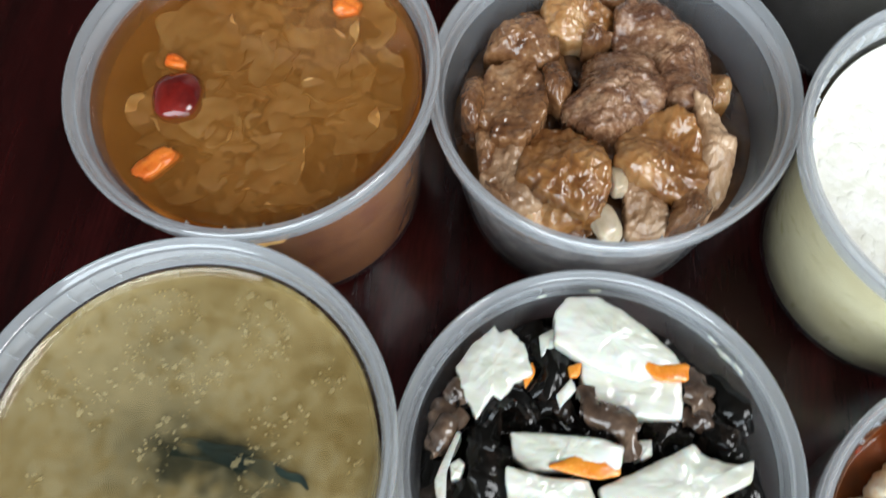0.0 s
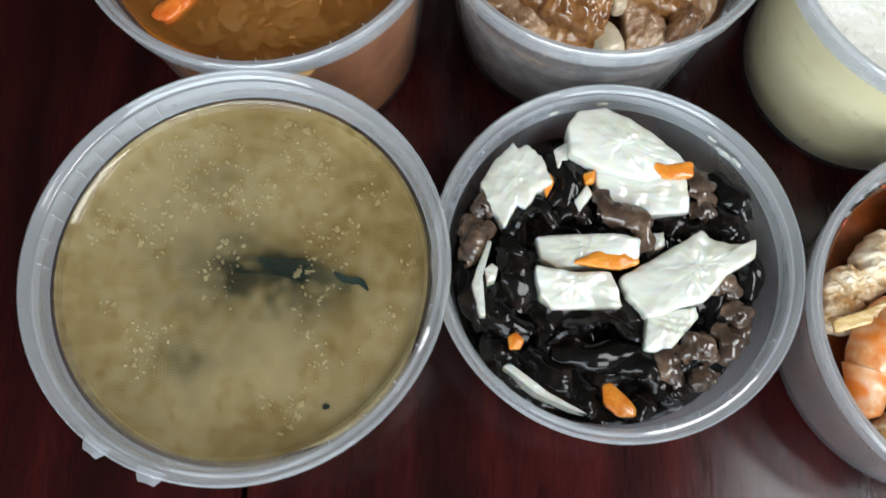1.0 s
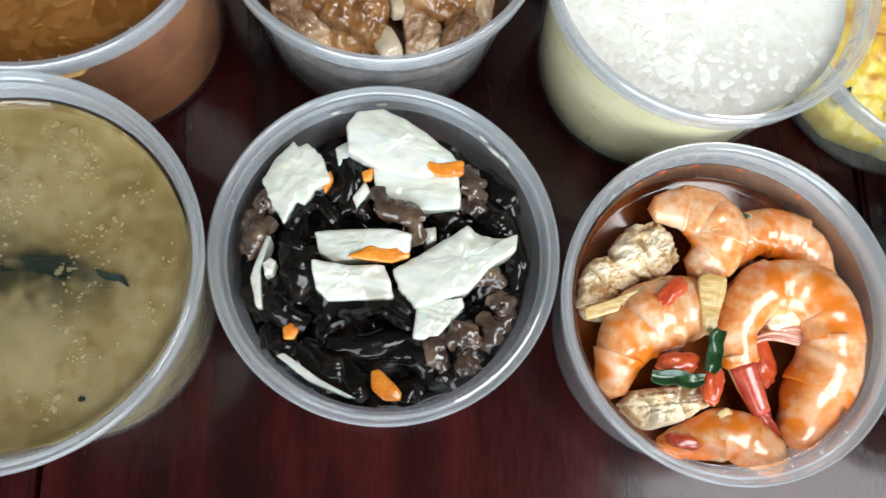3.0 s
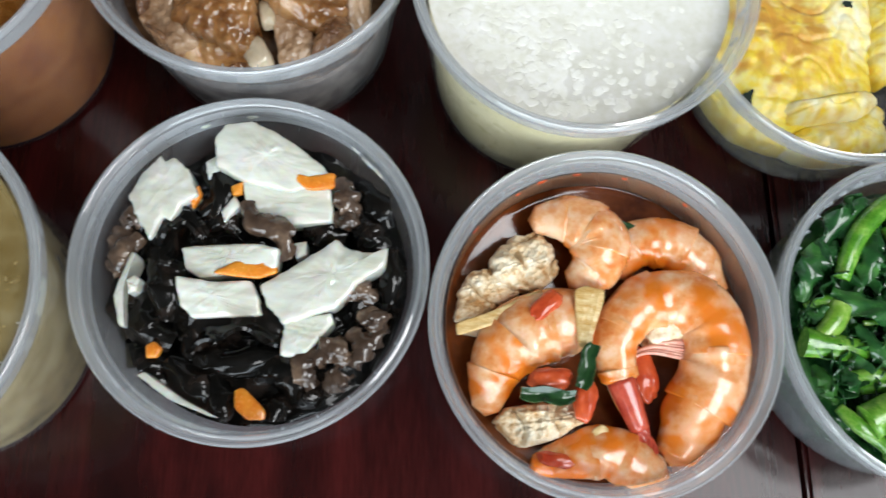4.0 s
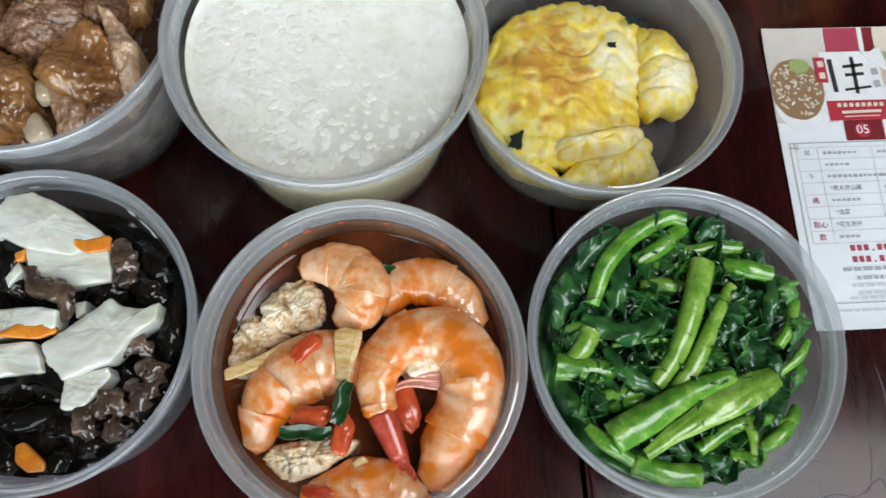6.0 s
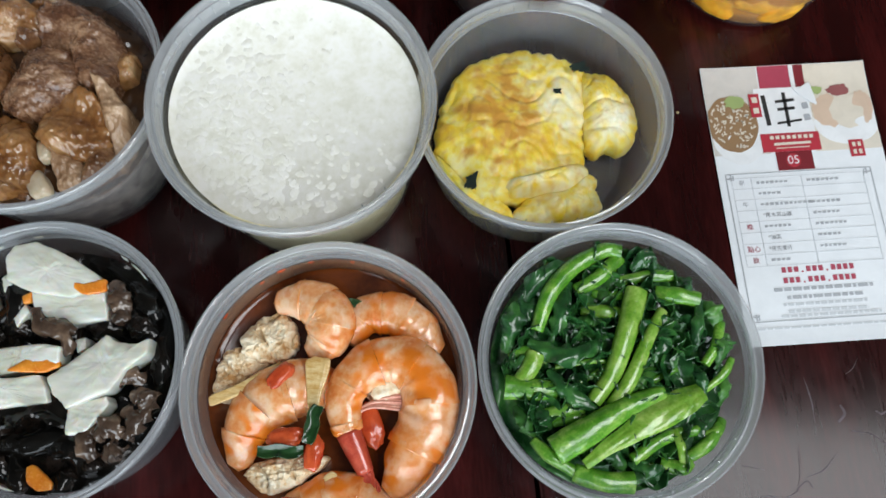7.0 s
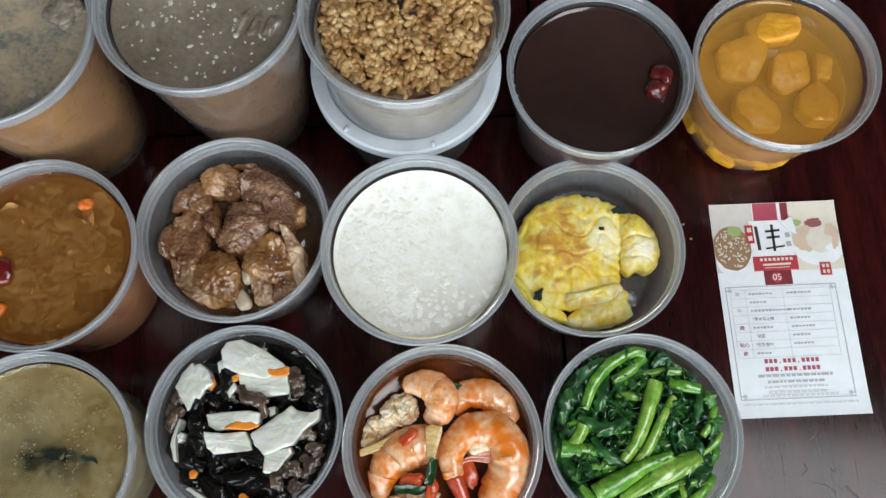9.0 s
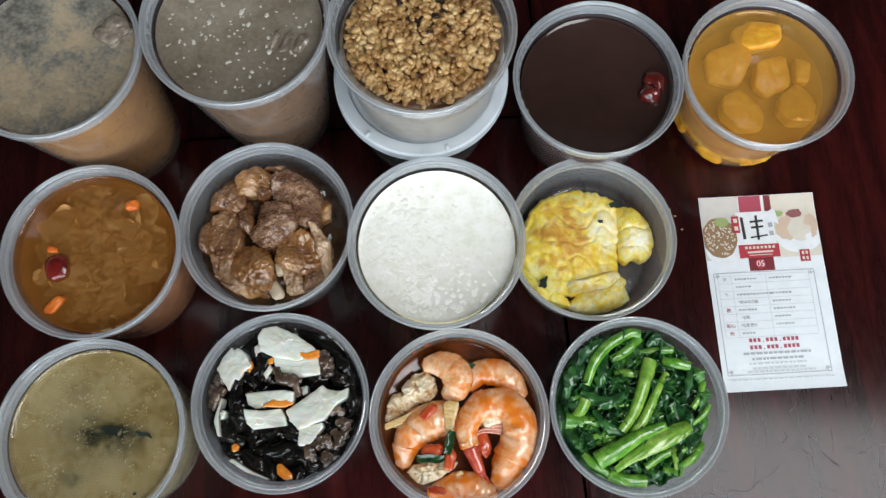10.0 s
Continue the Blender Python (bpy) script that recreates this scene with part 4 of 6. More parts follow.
# ---- shrimp ----
SHRIMP = [([(15.5, -31.9), (8, -17.4), (5.6, -3.7), (12.2, 7.2), (24.4, 12.1), (36.5, 6.5), (40.4, -9), (34.3, -25.1), (28.6, -39.9)], [3.5, 5.6, 7.3, 8.5, 9.4, 10.4, 10.8, 10, 6.2]), ([(-34.7, -32.2), (-33.2, -18), (-24.4, -5.8), (-10.3, 0.1), (0.4, -0.1)], [4.4, 8.5, 11.2, 10.6, 6.7]), ([(-25.1, 33.8), (-13.1, 34.7), (-3.2, 29.2), (-3.9, 19.8), (-9.4, 13.6)], [4.4, 8.1, 9.6, 8.7, 4.4]), ([(5, 20.4), (11.5, 30.3), (22.5, 31.8), (32.8, 26.7), (40.2, 16.9)], [4.8, 7.7, 8.5, 8.1, 5.8]), ([(-16.7, -48.3), (-5.9, -44.4), (6.1, -41.4), (18.5, -45.1), (24.3, -49.2)], [3.3, 6.3, 8.1, 7.1, 4.8])]
sauce, slv = broth("shrimp_sauce", "shrimp", 0.0304, M_SAUCE, M_SAUCE, "orange red oily sauce round the shrimp", "sauce")
M_FILM = material("sauce_film", [(0.3, (0.60, 0.24, 0.09)), (0.7, (0.70, 0.36, 0.18))], 90, 0.15, 0.02, clear=0.84)
part("film", lathe([(wall_radius("shrimp", 0.034) - 0.0004, 0.0305), (wall_radius("shrimp", 0.044) - 0.0004, 0.0410), (wall_radius("shrimp", 0.044) - 0.0006, 0.0410), (wall_radius("shrimp", 0.034) - 0.0006, 0.0305)]), M_FILM, sauce, "orange film left on the container wall")
for a, z, q in ((118, 0.043, 1.2), (104, 0.0425, 0.8), (128, 0.0415, 0.7), (150, 0.0425, 0.9), (60, 0.042, 0.6), (85, 0.0415, 0.6)):
    r = wall_radius("shrimp", z) - 0.0004
    part("sauce_spot", moved(blob(0.0003, 0.0015 * q, 0.0009 * q, a, 0.5, 0.1, 3), pose(r * math.cos(radians(a)), r * math.sin(radians(a)), z - 0.0026, 0, 0, a)), M_GOJI, sauce, "dried orange sauce spot")
HEIGHT = [0.0430, 0.0400, 0.0440, 0.0390, 0.0385]


def shrimp(k, pts, radii):
    x0, y0, _ = PLACE["shrimp"]
    z0 = HEIGHT[k]
    t = thing("shrimp", (x0, y0, 0.034 + SHIFT["shrimp"]), "curled cooked shrimp, pink with orange bands, in sauce", "shrimp", "shrimp in the container")
    segs = 7 if k == 0 else 5
    m = len(pts)
    line = [(x / 1000, y / 1000, z0 - 0.034 - 0.0035 * abs(2 * i / (m - 1) - 0.9) ** 2) for i, (x, y) in enumerate(pts)]
    spine = curve_points(line, 14)
    girth = [v[0] / 1000 for v in curve_points([(r, 0, 0) for r in radii], 14)]
    total = len(spine) - 1
    for j in range(segs):
        i0, i1 = max(0, round(total * j / segs) - 1), min(total, round(total * (j + 1) / segs) + 1)
        sub, gir = spine[i0:i1 + 1], girth[i0:i1 + 1]
        q = len(sub) - 1
        gir = [g * (1.08 + 0.03 * i / q) * (0.8 if k == 0 and i0 + i < total * 0.12 else 1) for i, g in enumerate(gir)]
        end = 0.55 if j in (0, segs - 1) else 0.12
        v, f, us = tube(sub, gir, 3, 32, 0.78, bumpy=0.07, seed=k * 7 + j, cap=end, shape=lambda u, a: 1 + 0.03 * u ** 5 + 0.08 * nz(u * 2.5 + 3 * j, 1.6 * math.cos(a), 1.6 * math.sin(a) + k) + 0.007 * math.sin(17 * u + 2 * math.sin(a) + j))
        plate = part("shell_plate", (v, f), M_SHRIMP, t, "pink shell plate with an orange edge")
        att = plate.data.attributes.new("band", "FLOAT", "POINT")
        att.data.foreach_set("value", [min(1.0, 0.35 * u ** 5 * (0.5 + nz(p[0] * 160, p[1] * 160, k)) + (0.45 * max(0.0, (j + u - 4.5) / 2.5) if k == 0 else 0.0) + 2.7 * max(0, nz(p[0] * 75, p[1] * 75, p[2] * 90 + k + 9) + 0.5 * nz(p[0] * 240, p[1] * 240, k) - 0.02)) for u, p in zip(us, v)])
    p0, p1 = Vector(line[0]), Vector(line[1])
    d = (p0 - p1).normalized()
    ang = math.degrees(math.atan2(d.y, d.x))
    if k == 0:
        tv, tf, _ = tube([p0 + d * 0.001, p0 - d * 0.008, p0 - d * 0.016], [0.0032, 0.0042, 0.0048], 6, 16, 0.8, ridge=0.08, ridges=6)
        part("tail_shell", (tv, [q for q in tf]), M_TAIL, t, "deep red last tail segment").location.z = 0.0012
        for s in (-16, -5, 6, 16):
            g = moved(leaf_sheet(0.013, 0.0042, s, 0.2, 0.03, 10, 6, 0.0005, 0.5), Matrix.Translation(p0 + d * 0.004 + Vector((0, 0, 0.001))) @ pose(0, 0, 0, 0, 0, ang + s))
            part("tail_fan", g, M_TAIL, t, "red tail fin")
        part("flesh", moved(blob(0.0075, 0.0055, 0.004, 8, 0.4, 0.2, 4, 0.1), pose(0.0215, 0.0005, 0.0065, 0, 0, 30)), M_FISH, t, "pale frayed flesh inside the curl")
        hub = Vector((0.0245, -0.004, 0.0085))
        for i in range(9):
            a = radians(178 - i * 9)
            tip = hub + Vector((0.017 * math.cos(a) * (1 - 0.03 * i), -0.010 + 0.0135 * math.sin(a) - 0.0005 * i, -0.001 * (i % 3)))
            lv_, lf_, _ = tube([hub + Vector((0.006, 0.001 * i - 0.004, 0)), (hub + tip) / 2 + Vector((0, 0.001, 0.001)), tip], [0.0008, 0.0007, 0.0004], 5, 7)
            part("leg", (lv_, lf_), M_LEGS, t, "thin pink leg")
    return t


for k, (pts, radii) in enumerate(SHRIMP):
    shrimp(k, pts, radii)
def flaky_piece(corners, low, high, seed, along):
    single("fish_piece", piece(corners, low, high, 0.30, seed, 0.09, 0.14, 0.16, 210, (0, 0), 0.2, 140, 34, 0.05, along, 0.3, 0.22), M_FISH, (*PLACE["shrimp"][:2], 0), "flaky beige piece of cooked shell meat in sauce", "meat", "pieces in the sauce")


def ginger(corners, low, seed, along):
    single("ginger_slice", piece(corners, low, low + 0.0022, 0.1, seed, 0.03, 0.12, 0.1, 200, (0, 0), 0.2, fibre=0.12, along=along), M_GINGER, (*PLACE["shrimp"][:2], 0), "yellow ginger strip on the shrimp", "ginger", "ginger strips")


flaky_piece([(-39.2, 18.9), (-32.3, 27.7), (-23.7, 30), (-16.8, 25.2), (-15.5, 15.2), (-21.7, 8.6), (-30.4, 8.8), (-37.9, 11)], 0.03, 0.0445, 2.0, 0.6)
flaky_piece([(-47.8, 10.8), (-40.9, 15.2), (-27.7, 10.4), (-28.9, 2.9), (-41.9, -2.2), (-48.8, -4.3)], 0.028, 0.0405, 9.7, 0.4)
flaky_piece([(-33.4, -35.8), (-26.5, -30.1), (-13.6, -27.5), (0.5, -27.4), (-1.6, -32.4), (-11.7, -39.8), (-21.9, -43.8), (-27.9, -40.3)], 0.028, 0.0415, 17.4, 0.3)
flaky_piece([(-49, -0.2), (-37.5, 0.3), (-29.5, -1.3), (-38.5, -8.1), (-46.2, -8.4)], 0.027, 0.0365, 25.1, 0.2)
ginger([(-48.6, -6.3), (-37, -0.8), (-21.7, 8.8), (-19.4, 6.8), (-34.7, -4.7), (-47.8, -10.7)], 0.0405, 0.0, 0.4)
ginger([(-10.8, 9.2), (-7.4, 11.1), (-0.8, 10.5), (-0.7, 6.2), (-3.5, -5.1), (-3.8, -10.8), (-8, -9.7), (-9.7, 0)], 0.044, 3.3, 1.4)
ginger([(-4.9, -45), (-0.1, -34.7), (3.1, -32.6), (5.4, -34.3), (1.5, -44.5), (-2, -46.9)], 0.0385, 6.6, 1.0)
for i, (x, y, L, Wd, a) in enumerate([(-19.6, 3, 13.8, 7, 47), (-16.1, -20.8, 15.7, 8.2, 8), (-4.3, -26.3, 14.7, 8.2, 82), (-11.2, -45.9, 12.8, 5.3, -6), (16.4, -14.2, 20.6, 10.5, -67)]):
    single("goji_berry", blob(L / 2300, Wd / 2300, Wd / 3600, i * 5.1, 0.22, 0.15, 4, 0.05), M_GOJI, mm("shrimp", x, y, (0.0490, 0.0475, 0.0480, 0.0420, 0.0370)[i]), "soft red goji berry on the shrimp", "goji", "goji berries", rz=a)
for i, (x, y, L, Wd, a) in enumerate([(-5.2, -15.8, 15, 5.3, 76), (-16.9, -26.1, 17.6, 4.8, 0), (9.4, 34.8, 9.9, 3.7, 4)]):
    single("scallion_piece", leaf_sheet(L / 1000, Wd / 1000, i * 2.2, 0.18, 0.05, 16, 8, 0.0006, 0.25), M_ONION, mm("shrimp", x, y, (0.0515, 0.0505, 0.0430)[i]), "wilted dark green scallion piece", "scallion", "scallion pieces", rz=a)

# ---- green vegetable ----
gr = wall_radius("greens", 0.034) - 0.001
gx, gy = PLACE["greens"][:2]
single("leaf_layer", bed(gr, lambda x, y: 0.027 - 0.008 * max(0, (x - 0.030) / 0.02) + 0.004 * nz(x * 80, y * 80, 1) + 0.003 * nz(x * 240, y * 240, 5), 44, 96, 0.014), M_GLEAF,
       (gx, gy, 0), "dark green leaves packed in the bottom of the container", "leaves", kind="stuff")
rng = random.Random(21)
dish = thing("cooked_greens", (gx, gy, 0), "cooked green vegetable stems and wilted dark leaves in the container", "vegetable")


def stem(pts, widths, z, seed, pale=False):
    """A cut stalk along a line, in millimetres; z is its middle, in metres."""
    m = len(pts)
    line = [(x / 1000, y / 1000, z + 0.0012 * math.sin(math.pi * i / (m - 1)) + 0.0006 * math.sin(seed + 2 * i)) for i, (x, y) in enumerate(pts)]
    v, f, _ = tube(line, [w / 2080 for w in widths], 10, 22, 0.80, ridge=0.03, ridges=11, bumpy=0.08, seed=seed, cap=0.04, shape=lambda u, a: 1 - 0.10 * max(0, math.sin(a + 0.4)) ** 6 + 0.05 * math.sin(7 * u + seed))
    part("stem", (v, f), M_PALESTEM if pale else M_STEM, dish, "glossy light green stem with a cut end")


def wilted(pts, width, z, curl, seed):
    m = len(pts)
    line = [(x / 1000, y / 1000, z + 0.0026 - 0.004 * abs(2 * i / (m - 1) - 1) ** 2) for i, (x, y) in enumerate(pts)]
    w = width / 1000
    part("leaf", ribbon(line, [w * 0.35] + [w] * (m - 2) + [w * 0.3], curl, 0.40, 3.5, 0.0004, seed, 54, 20, 0.8 * math.sin(seed * 1.7)), M_GLEAF2 if int(seed) % 4 == 2 else M_GLEAF, dish, "wilted glossy dark green leaf")


stem([(-33.7, 11.6), (-28.4, 27.4), (-18.5, 39.5), (-5.1, 47.7), (2.1, 47.5)], [5.9, 7.1, 7.6, 7.1, 6.3], 0.04, 0.0)
stem([(-17.2, 29.6), (-7.2, 36), (1.9, 45.4)], [5.5, 7.1, 6.3], 0.039, 1.7)
stem([(-10.7, -16.8), (-2.1, -3.8), (3.7, 13.8), (8.5, 30.7)], [7.1, 8.0, 8.8, 10.5], 0.0415, 3.4, True)
stem([(-3.2, -18.4), (4.4, -7.5), (12.4, 10.1), (19.4, 22.7)], [6.3, 6.3, 5.9, 5.0], 0.041, 5.1, True)
stem([(-26.4, -37), (-10.9, -27.1), (3.8, -18), (18.3, -11.3)], [12.2, 11.4, 9.3, 5.5], 0.042, 6.8)
stem([(-46.5, -12.1), (-35.2, -12.8), (-22.9, -12.1)], [10.5, 9.7, 6.3], 0.0385, 8.5)
stem([(-42.7, -12.3), (-36.5, -4.6), (-33.8, 2)], [7.1, 7.6, 8.8], 0.039, 10.2, True)
stem([(-34.7, -32.8), (-27.8, -39.1), (-17.6, -44.7)], [4.2, 5.5, 5.0], 0.0395, 11.9)
stem([(-18.1, -44.5), (-5.8, -47.7), (5.8, -47.6)], [7.1, 8.8, 8.8], 0.0385, 13.6)
stem([(1.7, 34.8), (12.9, 37.4), (24.5, 38.3)], [4.6, 5.5, 5.5], 0.039, 15.3)
stem([(16.9, 31.2), (25.7, 29.6), (35, 28)], [5.9, 7.1, 7.6], 0.0395, 17.0)
stem([(-14.7, 22.1), (-4.9, 21), (4.4, 21.2)], [5.5, 5.9, 5.5], 0.038, 18.7, True)
stem([(36.4, 0.8), (41.2, 9.1), (44, 19.2)], [4.2, 5.0, 4.6], 0.0395, 20.4)
stem([(35.8, -9.9), (43.7, -3), (47.8, 4)], [2.9, 3.6, 2.9], 0.0395, 22.1)
stem([(27.6, -37.6), (36.4, -31), (42.1, -23)], [5.0, 5.9, 4.6], 0.038, 23.8)
stem([(33.6, -28.5), (40.3, -26.1), (43.1, -21.1)], [3.8, 5.0, 4.2], 0.0375, 25.5)
stem([(5.5, -38.9), (19.4, -29.4), (33.3, -25.7)], [5.5, 5.5, 4.2], 0.0385, 27.2)
stem([(17.1, -39.2), (24.9, -41), (29.1, -38.2)], [5.0, 6.3, 5.5], 0.038, 28.9)
stem([(22.7, -25.9), (24.5, -32.8), (25.7, -39.7)], [2.9, 3.8, 3.4], 0.04, 30.6, True)
stem([(-25.8, -3.2), (-9.8, -0), (2, -1)], [2.1, 2.5, 2.1], 0.039, 32.3)
stem([(-15.3, -8.9), (-5.6, -2.6), (4.2, 3.9)], [2.1, 2.5, 2.1], 0.0392, 34.0)
stem([(-30.8, -22.9), (-22.4, -20.9), (-12.9, -18.7)], [5.9, 6.7, 5.5], 0.038, 35.7)
stem([(-26.5, -25.7), (-18.1, -23.5), (-11.8, -23.7)], [4.2, 5.0, 4.2], 0.0378, 37.4)
stem([(-10.1, 29.4), (-2.4, 28.1), (5.4, 30)], [3.8, 4.6, 3.8], 0.0375, 39.1)
stem([(5.2, -17.5), (11.9, -8.7), (25.1, -1.4)], [2.9, 3.4, 2.5], 0.0378, 40.8)
stem([(-44.6, 0.6), (-37.1, 3.3), (-28.5, -0.4)], [3.8, 4.6, 3.8], 0.0365, 42.5)
stem([(2, 10.3), (13.1, 15.5), (26.2, 11.9)], [3.4, 3.8, 2.9], 0.0365, 44.2)
blade = ribbon([(x / 1000, y / 1000, z / 1000) for x, y, z in [(-14.4, -41.6, 42.2), (3.2, -28.7, 44), (22.3, -17.4, 43.6), (34.2, -11, 41.5)]], [0.003, 0.0075, 0.0115, 0.008], 0.5, 0.05, 1.5, 0.0012, 3.0, 50, 18, 0.3)
part("leaf_stalk", blade, M_PALESTEM, dish, "broad pale green leaf stalk split open")
wilted([(-16.2, 43), (-29.9, 35), (-41.4, 20.1)], 11.6, 0.0385, 1.0, 0.5)
wilted([(-38.1, 25.8), (-43.5, 15), (-46, 2.1)], 12.0, 0.038, 0.9, 1.8)
wilted([(-19.8, 33.5), (-24.1, 20.9), (-28.4, 7.5)], 10.2, 0.0405, 1.2, 3.1)
wilted([(-37.1, 6.7), (-21.1, 2.4), (-5, 11)], 11.6, 0.0415, 1.1, 4.4)
wilted([(-28.6, -4.5), (-20.2, -14.4), (-5.7, -21.7)], 9.3, 0.042, 1.2, 5.7)
wilted([(6.5, 39.7), (12.2, 44), (16.5, 40.4)], 9.3, 0.0415, 1.0, 7.0)
wilted([(27.2, 37.1), (30.1, 34.8), (33.8, 31.2)], 6.9, 0.0405, 0.9, 8.3)
wilted([(35.9, 28.2), (33.1, 16.9), (31.5, 5.9)], 8.3, 0.0415, 1.4, 9.6)
wilted([(36.5, 27.9), (39.8, 23.1), (42.9, 16.6)], 10.2, 0.0405, 1.0, 10.9)
wilted([(43.4, 15.2), (45.1, 9.2), (45.8, 4)], 11.6, 0.0395, 0.8, 12.2)
wilted([(31.8, 0.8), (33.7, -5.4), (35.4, -12.7)], 6.9, 0.04, 1.3, 13.5)
wilted([(18, -1.1), (9.2, -7), (2.6, -13.7)], 8.3, 0.0395, 1.1, 14.8)
wilted([(25, 13.5), (19.3, 6.5), (14.7, -1.3)], 7.9, 0.0395, 1.2, 16.1)
wilted([(4.1, -40), (13.3, -43.4), (19.1, -41.8)], 8.3, 0.0395, 1.0, 17.4)
wilted([(-41.7, -19.4), (-38.2, -25.6), (-33.7, -31.3)], 8.3, 0.038, 1.1, 18.7)
wilted([(-33, -17.9), (-29.8, -23.9), (-26.7, -27.8)], 7.9, 0.0385, 1.0, 20.0)
wilted([(10.9, 15.8), (18.6, 17.4), (27.3, 15.8)], 6.9, 0.0395, 1.1, 21.3)
wilted([(-11.4, 31.4), (-4.8, 28.5), (2.9, 26.8)], 6.9, 0.038, 1.1, 22.6)
wilted([(-43.6, 14.7), (-37.6, 20.7), (-28.9, 23.5)], 10.6, 0.0375, 0.9, 23.9)
wilted([(-46, -1.7), (-39.3, -3.4), (-30.7, -9.2)], 9.3, 0.037, 0.9, 25.2)
wilted([(-13.7, -1.8), (-5.2, -7.6), (-9.5, -14.2)], 9.3, 0.0375, 1.0, 26.5)
wilted([(10.3, 8.5), (21, 2.7), (27.2, -5.5)], 9.3, 0.0375, 1.0, 27.8)
wilted([(24.8, -5.7), (28.6, -16), (23.9, -26.7)], 7.9, 0.038, 1.0, 29.1)
wilted([(43.4, 15.2), (44.2, 8.1), (41.5, -0.7)], 7.9, 0.04, 1.1, 30.4)
wilted([(31.1, -17.9), (33.9, -26), (31.1, -33.9)], 6.9, 0.037, 1.0, 31.7)
wilted([(0.8, -46), (10.1, -44.9), (20.4, -41.2)], 8.3, 0.0365, 0.9, 33.0)
wilted([(-18.2, 12.9), (-11.6, 17.8), (-2.9, 17.3)], 8.3, 0.0385, 1.1, 34.3)
wilted([(14, -19), (20.2, -22.7), (26.7, -20.2)], 6.9, 0.037, 1.0, 35.6)
wilted([(-9.3, -32.7), (-1, -38.2), (3, -45.9)], 8.3, 0.036, 1.0, 36.9)
wilted([(46, 0.7), (45.2, -8.7), (43.3, -15.6)], 6.0, 0.036, 0.9, 38.2)
under = []
for i in range(90):
    r, a = 0.041 * math.sqrt(rng.random()), rng.uniform(0, 6.283)
    under.append(moved(leaf_sheet(rng.uniform(0.018, 0.032), rng.uniform(0.009, 0.016), i * 1.3, 0.35, 0.07, 22, 10, 0.0004, 0.6, 0.10),
                       pose(r * math.cos(a), r * math.sin(a), (0.0355 if r * math.cos(a) < 0.03 else 0.030) + rng.uniform(-0.003, 0.0035), rng.uniform(-35, 35), rng.uniform(-20, 20), rng.uniform(0, 360))))
single("leaf_shreds", joined(under), M_GLEAF, (gx, gy, 0), "wilted dark green leaf shreds between the stems", "leaves", kind="stuff")

# ---- braised meat ----
mr = wall_radius("meat", 0.047) - 0.001
mt = thing("gravy", (PLACE["meat"][0], PLACE["meat"][1], 0.003), "dark brown gravy with fat streaks round the meat", "gravy")
part("body", lathe([(0, 0.0)] + [(wall_radius("meat", 0.003 + q) - 0.0007, q) for q in (0.001, 0.013, 0.024, 0.033)] + [(0, 0.033)]), M_GREASE, mt, "pale grease against the wall")
part("surface", bed(mr, lambda x, y: 0.041 - 0.003 * max(0, (x - 0.02) / 0.03) + 0.003 * nz(x * 90, y * 90, 1) + 0.0015 * nz(x * 260, y * 260, 5), 40, 96, 0.004), M_GRAVY, mt)
MEAT_KIND = dict(lean=(M_LEAN, "grey brown lean chunk of braised meat"), skin=(M_SKIN, "glossy tan chunk of braised meat with skin"), pale=(M_BONE, "pale bony piece of braised meat"),
                 brown=(M_MEAT, "glossy brown chunk of braised meat"))


def meat_chunk(kind, corners, high, seed, along):
    mat, lab = MEAT_KIND[kind]
    single("meat_chunk", piece(corners, high - 0.022, high, 0.16, seed, 0.07, 0.12, 0.07, 170, (0.25 * math.sin(seed), 0.25 * math.cos(seed * 1.7)), 0.10, 140, 34, 0.035 if kind == "lean" else 0.0, along, 0.42, 0.03), mat, (*PLACE["meat"][:2], 0), lab, "meat", "braised meat chunks")


meat_chunk("lean", [(-10.9, 18.1), (-7.3, 21.5), (11.9, 19.3), (19.9, 9.6), (18.6, 1.9), (13.4, -4.1), (6.6, -11.8), (-3, -14), (-12.3, -7.7), (-14.6, -1.9), (-9.5, 4.2)], 0.0605, 1.0, 0.2)
meat_chunk("lean", [(-3.5, 39.2), (6.6, 43.7), (22.4, 38.9), (32.1, 28.2), (36, 16.3), (33, 4.3), (25.2, 1.3), (18.8, 4.3), (10.4, 18.7), (-3, 23)], 0.058, 4.9, 0.9)
meat_chunk("skin", [(30.3, 27.8), (39.1, 23.7), (39.9, 11.2), (31.8, 7.5)], 0.0545, 8.8, 0)
meat_chunk("brown", [(-41.5, 8.4), (-36.3, 14), (-27.9, 14.9), (-19.6, 4.3), (-17.9, -10.4), (-22.2, -21.5), (-32.2, -22.9), (-40.6, -15.6), (-43.6, -1.2)], 0.059, 12.7, 1.5)
meat_chunk("brown", [(-48.5, -1), (-43.8, 6.6), (-38.8, -7.3), (-39.1, -20.4), (-45.1, -17.8), (-47.8, -8.2)], 0.0555, 16.6, 1.5)
meat_chunk("brown", [(-44.7, 18.8), (-34.3, 33.8), (-24.8, 33.1), (-18.1, 17.7), (-22.9, 10.7), (-36.4, 13), (-44.4, 11.3)], 0.056, 20.5, 0.5)
meat_chunk("skin", [(-29.9, 36.5), (-14.3, 46.3), (-2.3, 40.7), (-1.4, 29), (-14.5, 23.3), (-26, 24.1)], 0.056, 24.4, 0)
meat_chunk("brown", [(-25.5, 15), (-17.8, 22.7), (-11.5, 5.2), (-13.5, -4.3), (-20.1, -0.7)], 0.056, 28.3, 1.2)
